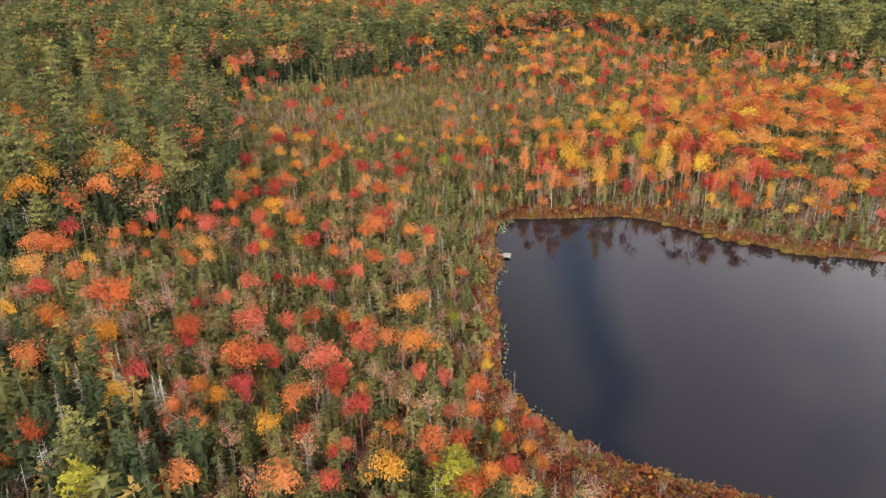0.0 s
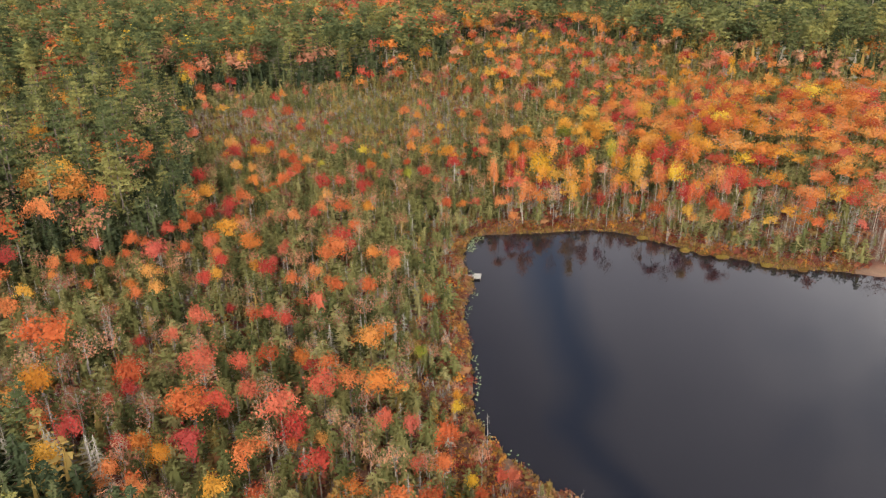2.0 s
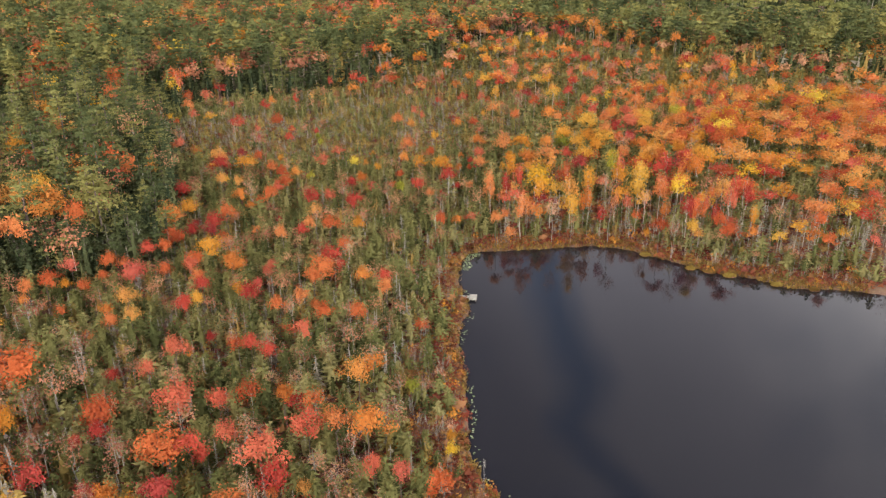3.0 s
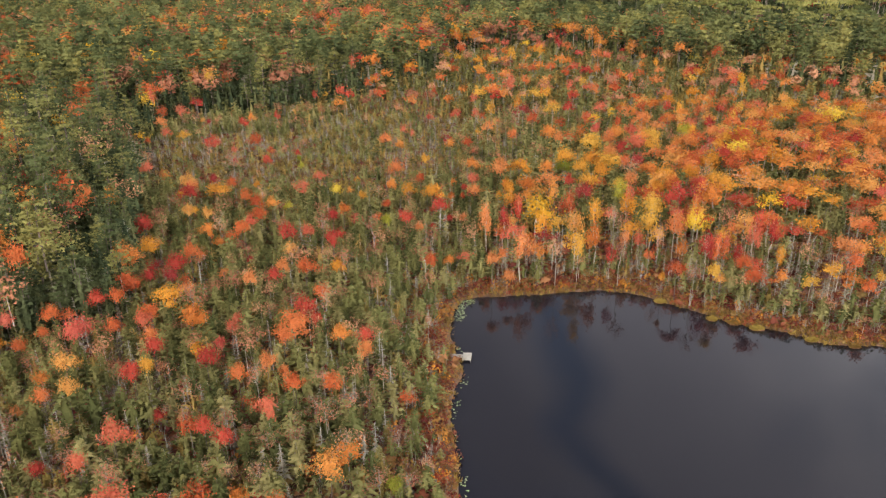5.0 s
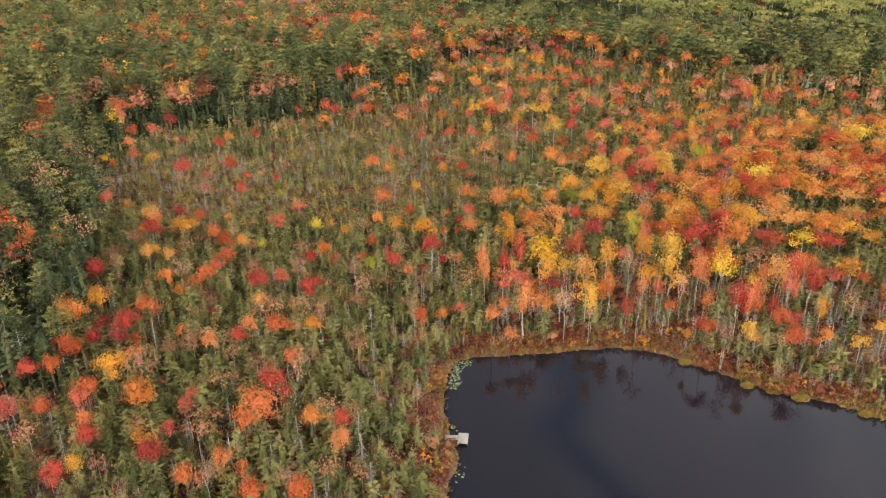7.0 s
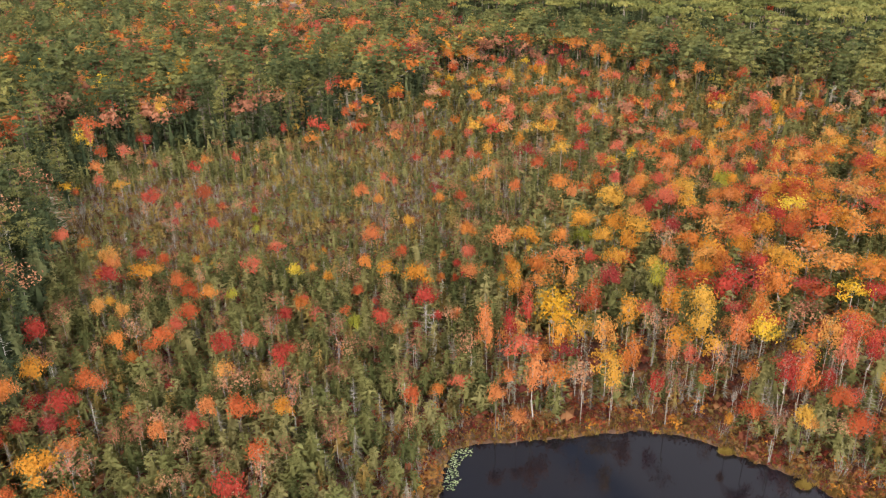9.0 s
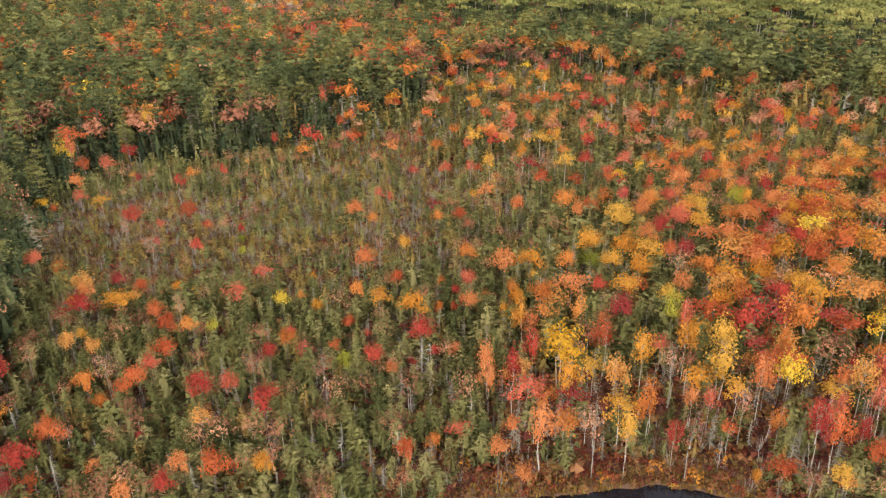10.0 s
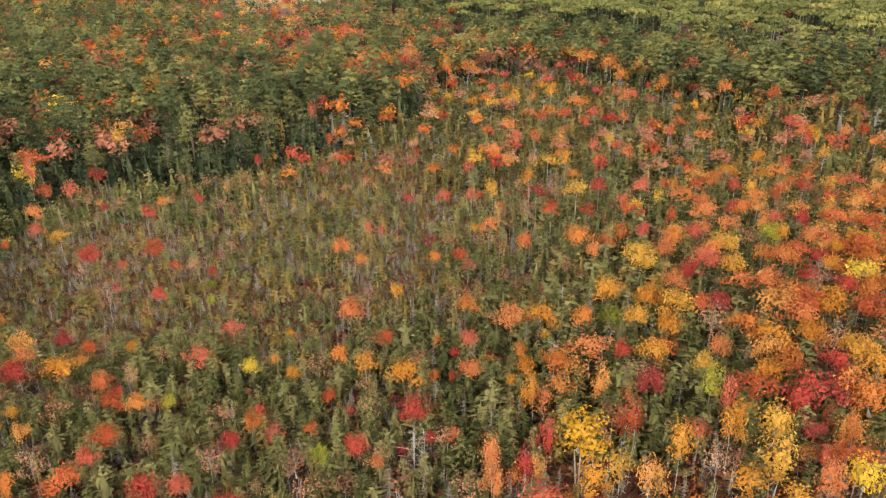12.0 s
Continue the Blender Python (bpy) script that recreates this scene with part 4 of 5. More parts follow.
RED_B = [(-53.7, -1.7, 2.7), (-39.7, 0.2, 1.9), (-39.4, 2.7, 2.0), (-25.7, 3.7, 2.0), (-28.2, 4.0, 3.8), (-65.2, 5.8, 2.8), (-59.4, 15.5, 2.2), (-36.3, 16.7, 2.2),
         (-56.8, 21.2, 3.4), (27.9, 28.0, 2.0), (46.5, 28.1, 2.8), (52.9, 29.1, 2.0), (60.8, 33.0, 2.2), (57.3, 33.6, 2.5), (-28.5, 34.4, 3.7), (52.3, 34.5, 1.7),
         (34.8, 36.0, 2.1), (-38.4, 37.8, 3.7), (-34.7, 38.4, 2.5), (60.0, 39.6, 3.5), (7.3, 39.8, 2.3), (-71.5, 41.4, 4.3), (-48.3, 43.4, 2.4), (45.4, 45.6, 1.7),
         (-14.0, 46.2, 2.9), (10.6, 46.3, 2.3), (-30.5, 47.1, 2.7), (-4.6, 50.9, 1.8), (-7.3, 54.7, 3.9), (36.3, 56.1, 2.3), (-105.6, 56.1, 3.6), (-29.4, 56.6, 1.8)]
RED_C = [(47.7, 57.6, 5.9), (-68.5, 63.0, 4.3), (55.1, 65.8, 3.8), (24.0, 68.8, 2.4), (-1.7, 72.9, 1.6), (0.5, 73.8, 2.7), (-149.7, 79.0, 4.0), (-87.2, 82.8, 2.9),
         (-56.5, 89.8, 2.3), (67.9, 90.7, 3.8), (41.9, 97.9, 3.6), (46.5, 103.1, 5.3), (-51.3, 104.2, 1.4), (-71.0, 106.9, 1.9), (-59.8, 106.9, 1.9), (-77.6, 107.9, 4.1),
         (47.9, 116.3, 3.3), (-21.5, 122.0, 2.3), (73.2, 124.4, 3.9), (67.8, 124.5, 3.7), (-19.4, 126.1, 1.8), (-75.6, 132.8, 4.0), (-5.8, 142.3, 3.3), (-66.8, 142.7, 2.5),
         (1.1, 144.3, 3.3), (65.3, 145.7, 2.8), (42.8, 146.0, 5.0), (32.4, 146.1, 4.2), (-102.2, 149.0, 4.9), (-111.8, 149.1, 2.9), (-100.8, 161.7, 4.6), (36.1, 165.0, 3.6)]
RED_D = [(0.4, 167.8, 3.1), (-60.2, 175.2, 2.2), (36.8, 184.8, 3.6), (100.6, 189.8, 3.0), (15.0, 194.9, 3.1), (62.6, 200.6, 2.8), (-41.2, 208.9, 3.3), (103.6, 210.5, 8.2),
         (-51.8, 213.6, 3.0), (-50.4, 226.4, 4.3), (-83.2, 227.5, 7.9), (40.1, 269.2, 4.4), (93.3, 292.0, 8.0), (-84.8, 368.7, 4.7), (-175.4, 407.9, 7.1)]
CRIMSON = [(-35.1, -63.3, 3.9), (-51.7, -61.1, 3.2), (-7.7, -58.8, 2.2), (-91.9, -8.3, 3.8), (-39.8, -5.1, 1.8), (-63.5, -5.1, 4.7), (-76.8, -2.2, 2.7), (-55.5, 15.9, 2.4),
           (26.8, 60.2, 3.6), (-52.2, 61.8, 1.2), (-66.2, 73.3, 2.4), (43.5, 84.0, 3.4), (-67.7, 96.4, 1.5), (37.6, 117.9, 2.9), (16.8, 141.9, 4.7)]
AMBER_A = [(-35.7, -79.4, 1.5), (-12.1, -78.5, 4.0), (-29.2, -71.8, 2.9), (-51.4, -66.8, 3.5), (-37.4, -66.2, 2.6), (-61.6, -51.4, 4.8), (-2.1, -49.5, 1.4), (-82.4, -44.6, 2.8),
           (-47.5, -15.4, 2.2), (-76.3, -6.2, 1.8), (-106.9, 0.4, 6.2), (-52.9, 7.9, 4.3), (-108.6, 11.8, 4.2), (36.8, 17.7, 1.2), (45.6, 19.3, 2.4), (-25.1, 20.6, 2.3),
           (-117.4, 21.3, 3.6), (21.3, 24.9, 2.4), (61.0, 28.6, 2.0), (-98.4, 28.6, 5.7), (-65.5, 29.5, 3.4), (15.2, 38.4, 3.3), (38.9, 44.1, 4.4), (27.1, 45.4, 3.5),
           (-80.1, 46.4, 2.2), (34.5, 49.0, 2.9), (40.3, 49.1, 4.4), (-65.2, 55.9, 1.8), (9.3, 57.1, 2.4), (-122.5, 60.4, 5.0), (44.2, 61.9, 4.1), (6.9, 63.1, 1.9)]
AMBER_B = [(8.9, 63.8, 2.5), (-9.2, 64.4, 4.3), (-62.8, 64.7, 4.3), (35.3, 64.8, 3.0), (-27.1, 66.8, 1.9), (29.0, 68.0, 4.0), (59.5, 68.3, 4.7), (-55.2, 74.2, 1.9),
           (54.4, 74.3, 4.0), (32.8, 77.0, 3.7), (13.2, 77.2, 1.9), (28.6, 78.9, 3.7), (-29.8, 79.1, 1.3), (12.4, 79.8, 4.4), (36.8, 84.0, 5.4), (62.6, 84.1, 5.8),
           (32.2, 87.2, 4.6), (24.7, 89.4, 4.6), (-12.9, 91.1, 2.5), (51.1, 100.5, 4.1), (69.1, 100.5, 3.2), (34.5, 103.1, 5.5), (-136.6, 103.6, 5.1), (73.7, 108.7, 2.7),
           (52.3, 111.6, 5.1), (65.9, 116.2, 3.1), (1.7, 127.0, 2.1), (83.1, 133.4, 2.6), (26.6, 144.0, 5.0), (69.4, 145.7, 3.6), (6.0, 146.3, 3.4), (50.8, 148.1, 2.5)]
AMBER_C = [(15.7, 155.3, 3.5), (22.0, 167.9, 5.9), (78.9, 169.7, 3.7), (27.2, 173.2, 3.2), (99.3, 174.8, 3.5), (-101.3, 179.1, 4.9), (-124.2, 182.8, 2.7), (-57.8, 184.0, 2.0),
           (42.7, 191.0, 3.4), (91.9, 209.3, 5.0), (-123.9, 211.6, 2.2), (16.1, 233.3, 3.6), (29.8, 242.5, 4.1), (-34.6, 305.8, 5.0), (156.9, 325.8, 18.0), (47.7, 332.5, 9.0)]
RUST_A = [(-23.1, -75.3, 2.8), (-33.0, -74.5, 2.5), (8.3, -70.4, 2.1), (-42.5, -66.0, 3.5), (-8.9, -65.7, 3.0), (-12.1, -64.7, 2.6), (1.5, -64.2, 2.2), (-25.0, -62.4, 2.3),
          (-14.8, -62.3, 2.7), (-43.0, -57.3, 3.3), (-53.8, -55.0, 4.7), (-67.4, -50.1, 3.9), (-65.3, -45.2, 4.6), (-59.2, -41.6, 4.0), (-42.7, -39.4, 2.7), (-56.6, -38.6, 4.1),
          (-60.9, -31.0, 3.9), (-75.0, -20.6, 4.7), (-13.8, -19.1, 1.9), (-30.5, -17.2, 2.7), (-24.9, 7.6, 3.0), (-49.0, 8.0, 5.1), (41.6, 14.4, 2.9), (-24.2, 22.2, 2.8),
          (29.5, 23.7, 3.2), (17.0, 26.3, 2.9), (38.2, 32.7, 2.2), (30.7, 42.2, 3.4), (-54.6, 42.3, 3.6), (-21.4, 43.3, 3.9), (-32.4, 43.7, 2.9), (-128.1, 58.0, 7.4)]
RUST_B = [(-50.7, 63.4, 2.2), (58.0, 72.6, 4.0), (40.3, 78.0, 4.6), (-66.0, 89.8, 4.2), (-18.1, 91.1, 3.1), (64.4, 94.2, 5.2), (-76.7, 101.4, 2.3), (14.1, 132.0, 3.9),
          (65.3, 187.3, 4.0)]
YELLOW = [(0.5, -67.0, 1.5), (-2.1, -52.0, 1.5), (46.9, 39.4, 4.1), (14.9, 47.0, 6.5), (-32.7, 65.1, 2.3), (45.0, 137.6, 2.4), (105.0, 194.1, 2.5)]
LIME = [(-46.6, -85.2, 5.1), (-4.1, -79.3, 4.6), (-8.3, -38.4, 2.0), (-18.3, 44.8, 2.2), (34.8, 58.8, 3.2), (-43.4, 59.0, 2.1), (24.4, 78.8, 3.7), (-47.4, 91.7, 1.7),
        (-49.3, 97.7, 1.8), (63.0, 116.2, 4.3)]
STANDS = {"orange": ORANGE_A + ORANGE_B + ORANGE_C,
          "flame": FLAME_A + FLAME_B + FLAME_C + FLAME_D + FLAME_E,
          "red": RED_A + RED_B + RED_C + RED_D,
          "crimson": CRIMSON,
          "amber": AMBER_A + AMBER_B + AMBER_C,
          "rust": RUST_A + RUST_B,
          "yellow": YELLOW,
          "lime": LIME}

lone = []
for tone, stands in STANDS.items():
    for x, y, w in stands:
        off = float(bank(np.array([x]), np.array([y]))[0])
        if off < 1.6:
            x, y = (x - 1.6 + off, y) if x < 12 else (x, y + 1.6 - off)
        lone.append((x, y, w))
        at = np.array([x]), np.array([y])
        in_pines, on_hill = bool(inside(PINE_EDGE, *at)[0]), y > 26 and x > 2
        middle = (13.0 if y > 100 or x < -70 else 9.0) if in_pines or y > 230 else 9.0 if on_hill else 7.5
        if in_pines and w < 2.0:
            middle = 7.0
        elif w < 2.2 and middle < 12:
            middle *= 0.72
        if tone == "lime" and y < -60:
            KINDS["golden_pine"].plant(x, y, 11.0, w * 3.2, R)
        elif tone == "rust":
            MAPLES["rust"].plant(x, y, middle / 0.76, w * 2.2, R)
        elif y > 118:
            COMMON[tone].plant(x, y, middle / 0.8, w * 2.15, R)
        elif on_hill and y < 60:
            SHORE_MAPLES[tone].plant(x, y, middle / 0.71, w * 2.15, R)
        else:       # crowns about as high as they are wide
            h = middle + 0.46 * w
            begins = (middle - 0.5 * w) / h
            MAPLES[tone].plant(x, y, h, w * 2.15, R, pick=int(np.clip(round((begins - 0.36) / 0.04 + R.uniform(-1, 1)), 0, 9)))
LONE = np.array(lone)


def clear_of_lone(x, y, extra=0.6):
    ok = np.ones(len(x), bool)
    for a, b, w in LONE:
        ok &= (x - a) ** 2 + (y - b) ** 2 > (0.32 * w + extra) ** 2
    return ok


def scatter(cell, y0, y1, r, edge=14.0, margin=1.2):
    gy = np.arange(y0, y1, cell)
    gx = np.arange(-620, 420, cell)
    X, Y = np.meshgrid(gx, gy)
    x, y = (X + r.uniform(0, cell, X.shape)).ravel(), (Y + r.uniform(0, cell, Y.shape)).ravel()
    keep = seen_ground(x, y, edge)
    x, y = x[keep], y[keep]
    keep = (bank(x, y) > margin) & ~inside(FAR_POND, x, y) & ~inside(HAYFIELD, x, y)
    return x[keep], y[keep]


def grow(kind, tone, shapes, names, x, y, h, w, r, single, light=None):
    """Trees of a kind: those in the nearest stretch singly, up to 300 of them, the rest joined."""
    order = np.argsort(np.abs(y + 20) + 0.6 * np.abs(x + 20) + 4 * (y > 130))
    near = np.zeros(len(x), bool)
    near[order[:single]] = True
    for k in np.flatnonzero(near):
        kind.plant(x[k], y[k], h[k], w[k], r)
    name, label = names
    for rest, some in ((~near & (y < 78), shapes), (~near & (y >= 78), light or shapes)):
        stuff(name, label, "trees", WOOD[tone], some, x[rest], y[rest], h[rest], w[rest], r, 0.03)


# ---------------------------------------------------------------- bog woods near the flight
E1 = np.random.default_rng(21)
x, y = scatter(1.84, -118, 165, E1)
d = bank(x, y)
pine_land, hill, west = inside(PINE_EDGE, x, y), roughly(MAPLE_HILL, x, y), roughly(MAPLE_WEST, x, y)
bog, thin, corner = roughly(OPEN_BOG, x, y), roughly(THIN_BOG, x, y), inside(FIR_CORNER, x, y)
chance = np.full(len(x), 0.93)
chance[west] = 0.93
chance[hill] = np.where(y < 52, 0.55, 0.9)[hill]
chance[thin] = 0.72
chance[bog] = 0.95
chance[pine_land] = np.where(from_edge(PINE_EDGE, x, y) < 14, 0.66, 0.45)[pine_land]
chance[corner] = 0.55
chance *= 1 + 0.28 * wavy(x, y, 5.5, 1.0)
north_bank = (y > 0) & (x > 0)
chance[(d < 4.5) & north_bank] = 0.03
chance[(d < 6.0) & north_bank] *= 0.5
chance[(d < 2.2) & ~north_bank] = 0.0
chance[(d < 9.0) & ~north_bank] *= 0.6
south_bank = (y < -50) & (x > -2) & (d < 14)
chance[south_bank] *= 0.4
keep = (E1.uniform(size=len(x)) < chance) & clear_of_lone(x, y, 0.3)
x, y, d, pine_land, hill, west, bog, thin, corner = (a[keep] for a in (x, y, d, pine_land, hill, west, bog, thin, corner))
n = len(x)
h = np.clip(E1.normal(4.8, 1.1, n), 2.2, 7.8)
h[hill] *= np.where((y > 52) & (x < 55), 1.4, 1.1)[hill]
h[thin] *= 0.54
h[bog] = E1.uniform(1.8, 4.4, bog.sum())
h[(d < 8)] *= 0.8
h[(y < -50) & (x > -2) & (d < 14)] *= 0.75
h[pine_land] = E1.uniform(6, 12.5, pine_land.sum())
h[corner] = E1.uniform(7, 11.5, corner.sum())
young = E1.uniform(size=n) < 0.22
h[young & ~bog] *= 0.55
pick = E1.uniform(size=n)
sort = np.where(pick < 0.72, 0, np.where(pick < 0.82, 1, np.where(pick < 0.965, 2, 3)))      # spruce, larch, grey, dead
sort[hill & (y < 52) & (pick > 0.4)] = 2
sort[hill & (y < 34) & (pick > 0.15) & (pick < 0.4)] = 2
sort[hill & (y < 52) & (pick > 0.95)] = 3
sort[thin & (pick > 0.34)] = 1
sort[thin & (pick > 0.76)] = 2
sort[pine_land & (pick < np.where(x > 60, 0.45, 0.93))] = 4
sort[corner & (pick < 0.62)] = 4
wide = h * E1.uniform(0.8, 1.25, n) * np.where(sort == 0, 1.3, 1.2) * np.where(thin, 1.5, 1.0)
for code, tone, shapes, names, single in ((0, "spruce", [c for _, c in SPRUCE], ("spruce_wood", "bog spruces of olive green crowding together"), 300),
                                          (1, "larch", [c for _, c in LARCH], ("larch_wood", "thin yellowing larches in the bog"), 200),
                                          (2, "lichen", [c for _, c in GREY], ("grey_spruce_wood", "grey lichen-hung spruces in the bog"), 260),
                                          (4, "fir", [c for _, c in FIR_WOOD], ("fir_wood", "dark green firs under the tall pines"), 240)):
    m = sort == code
    grow(KINDS[tone], tone, shapes, names, x[m], y[m], h[m], wide[m], E1, single, [c for _, c in SPRUCE_MID] if code < 2 else None)
m = np.flatnonzero(sort == 3)
for k in m[np.argsort(np.abs(y[m]))][:280]:
    KINDS["snag"].plant(x[k], y[k], h[k] * 0.95, h[k] * 1.1, E1)
bare = sort == 2
poles = [limb((0, 0, -0.02), (0, 0, 0.92), 0.012, 0.003, 3)]
stuff("tree_trunks", "slim grey trunks of the bog trees", "trunks", BARK["grey"], poles, x[bare], y[bare], h[bare], h[bare], E1)

# smaller maples and half-bare ones among them
E2 = np.random.default_rng(22)
x, y = scatter(3.3, -118, 165, E2)
d, hill, west, pine_land, thin = bank(x, y), roughly(MAPLE_HILL, x, y), roughly(MAPLE_WEST, x, y), inside(PINE_EDGE, x, y), roughly(THIN_BOG, x, y)
chance = np.full(len(x), 0.2)
chance[west] = 0.34
chance[hill] = 0.14
chance[thin] = 0.05
chance[pine_land] = np.where(x > 60, 0.14, 0.04)[pine_land]
chance[roughly(DENSE_HILL, x, y)] = np.where(x > 62, 0.33, np.where(x > 48, 0.22, 0.15))[roughly(DENSE_HILL, x, y)]
chance[hill & (y < 52)] = 0.34
chance[hill & (y > 110) & ~roughly(DENSE_HILL, x, y)] = 0.2
chance[(d < 4.0)] = 0.02
chance[(d < 9.0) & (y < -40) & (x > 0)] = 0.0
keep = (E2.uniform(size=len(x)) < chance) & clear_of_lone(x, y, 1.0)
x, y, hill, thin, pine_land = x[keep], y[keep], hill[keep], thin[keep], pine_land[keep]
pick, n = E2.uniform(size=len(x)), len(x)
h = np.where(hill, np.where(y > 50, E2.uniform(7.5, 11.5, n), E2.uniform(6, 10, n)), E2.uniform(4, 8.5, n))
h[pine_land] = E2.uniform(12, 18, pine_land.sum()) * np.where(x > 60, 0.62, 1.0)[pine_land]
w = h * E2.uniform(0.8, 1.2, n)
dense = roughly(DENSE_HILL, x, y)
w[dense] = h[dense] * E2.uniform(1.0, 1.5, dense.sum())
inner = hill & (y > 55)
names = ["rust", "flame", "orange", "red", "amber", "crimson", "yellow"]
cut_hill, cut_bog = np.cumsum([0.12, 0.24, 0.36, 0.11, 0.12, 0.02, 0.03]), np.cumsum([0.8, 0.07, 0.04, 0.05, 0.02, 0.015, 0.005])
cut_edge = np.cumsum([0.42, 0.16, 0.20, 0.09, 0.08, 0.03, 0.02])
cut_wood = np.cumsum([0.34, 0.2, 0.22, 0.10, 0.08, 0.03, 0.03])
code = np.where(inner, np.searchsorted(cut_hill, pick), np.where(hill, np.searchsorted(cut_edge, pick), np.where(pine_land, np.searchsorted(cut_wood, pick), np.searchsorted(cut_bog, pick)))).clip(0, 6)
for k, tone in enumerate(names):
    m = np.flatnonzero(code == k)
    m = m[np.argsort(y[m])]
    first, rest = m[:160], m[160:]
    for q in first:
        COMMON[tone].plant(x[q], y[q], h[q], w[q], E2)
    stuff("maple_wood", f"crowd of maples in {tone} autumn leaves on the low hill", "trees", WOOD[tone], [c for _, c in (THIN_MAPLE if tone == "rust" else MAPLE_LIGHT)], x[rest], y[rest], h[rest], w[rest], E2)
    stuff("tree_trunks", "pale trunks of the maples on the low hill", "trunks", BARK["pale"], poles, x[rest], y[rest], h[rest] * 0.7, h[rest], E2)

# tall pines of the western wood
E3 = np.random.default_rng(23)
x, y = scatter(5.2, -118, 240, E3)
m = (inside(PINE_EDGE, x, y) & (E3.uniform(size=len(x)) < np.where(x > 60, 0.17, np.where(y > 60, 0.3, 0.4)) * (1 + 0.4 * wavy(x, y, 14.0))) | inside(FIR_CORNER, x, y) & (E3.uniform(size=len(x)) < 0.05)) & clear_of_lone(x, y, 1.2)
x, y = x[m], y[m]
h = E3.uniform(15, 22, len(x)) * np.where(inside(FIR_CORNER, x, y), 0.72, 1) * np.clip(0.6 + from_edge(PINE_EDGE, x, y) / 40, 0.6, 1.08)
grow(KINDS["pine"], "pine", [c for _, c in PINE_MID], ("pine_wood", "tall yellow-green pines standing close"), x, y, h, h * E3.uniform(1.05, 1.4, len(x)), E3, 230)
stuff("tree_trunks", "brown trunks of the tall pines", "trunks", BARK["brown"], poles, x, y, h * 0.9, h, E3)

# ---------------------------------------------------------------- far woods
E4 = np.random.default_rng(24)
x, y = scatter(3.3, 165, 330, E4)
pine_land, hill, thin, bog = inside(PINE_EDGE, x, y), roughly(MAPLE_HILL, x, y), roughly(THIN_BOG, x, y), roughly(OPEN_BOG, x, y)
keep = E4.uniform(size=len(x)) < np.where(pine_land, np.where(from_edge(PINE_EDGE, x, y) < 16, 0.7, 0.36), np.where(bog, 0.7, np.where(hill, 0.85, 0.92)))
keep &= clear_of_lone(x, y, 0.3)
x, y, pine_land, thin, bog = x[keep], y[keep], pine_land[keep], thin[keep], bog[keep]
h = E4.uniform(3.8, 8.0, len(x))
h[pine_land] = E4.uniform(7, 13.5, pine_land.sum())
h[thin] *= 0.68
h[bog] = E4.uniform(1.5, 4, bog.sum())
pick = E4.uniform(size=len(x))
dark = pine_land & (pick < np.where(x > 60, 0.35, 0.9))
for m, tone, text in ((dark, "fir", "dark firs of the distant wood"), (~dark & (pick < 0.62), "spruce", "distant olive spruces"), (~dark & (pick >= 0.62) & (pick < 0.92), "larch", "distant yellowing larches"),
                      (~dark & (pick >= 0.92), "lichen", "distant grey spruces")):
    stuff("far_wood", text, "trees", WOOD[tone], [c for _, c in (FIR_LIGHT if tone == "fir" else SPRUCE_LIGHT)], x[m], y[m], h[m], h[m] * np.where(pine_land[m], 1.45, 1.9), E4)

x, y = scatter(2.3, 165, 262, E4)
m = ~inside(PINE_EDGE, x, y) & ~roughly(MAPLE_HILL, x, y) & (x > -75) & (x < 110) & (E4.uniform(size=len(x)) < 0.8)
x, y = x[m], y[m]
h, pick = E4.uniform(2.2, 5.5, len(x)) * np.where(roughly(OPEN_BOG, x, y), 0.6, 1.0), E4.uniform(size=len(x))
for m, tone, text in ((pick < 0.45, "spruce", "low olive spruces of the far bog"), ((pick >= 0.45) & (pick < 0.75), "larch", "low yellowing larches of the far bog"), (pick >= 0.75, "lichen", "low grey spruces of the far bog")):
    stuff("far_wood", text, "trees", WOOD[tone], [c for _, c in SPRUCE_LIGHT], x[m], y[m], h[m], h[m] * 1.8, E4)
x, y = scatter(5.0, 165, 330, E4)
pine_land, hill, thin = inside(PINE_EDGE, x, y), roughly(MAPLE_HILL, x, y), roughly(THIN_BOG, x, y)
belt = inside(ORANGE_BELT, x, y)
keep = (E4.uniform(size=len(x)) < np.where(hill, 0.2, np.where(thin, 0.1, np.where(belt, 0.3, np.where(pine_land, np.where(x > 60, 0.26, np.where(x < -100, 0.15, 0.08)), 0.18))))) & clear_of_lone(x, y, 1.0)
x, y = x[keep], y[keep]
h = np.where(inside(PINE_EDGE, x, y) & (x < 60), E4.uniform(12, 18, len(x)), E4.uniform(7, 11, len(x)))
code = np.searchsorted(np.cumsum([0.36, 0.2, 0.18, 0.11, 0.09, 0.03, 0.03]), E4.uniform(size=len(x))).clip(0, 6)
for k, tone in enumerate(names):
    m = code == k
    stuff("far_maple_wood", f"distant maples in {tone} autumn leaves", "trees", WOOD[tone], [c for _, c in MAPLE_LIGHT], x[m], y[m], h[m], h[m] * E4.uniform(0.9, 1.3, m.sum()), E4)
x, y = scatter(6.0, 240, 330, E4)
m = inside(PINE_EDGE, x, y) & (E4.uniform(size=len(x)) < 0.5 * (1 + 0.7 * wavy(x, y, 14.0))) & clear_of_lone(x, y, 1.5)
x, y = x[m], y[m]
h = E4.uniform(15, 22, len(x))
stuff("far_pine_wood", "distant tall pines", "trees", WOOD["pine"], [c for _, c in PINE_LIGHT], x, y, h, h * 1.45, E4)
stuff("tree_trunks", "brown trunks of distant pines", "trunks", BARK["brown"], poles, x, y, h, h, E4)

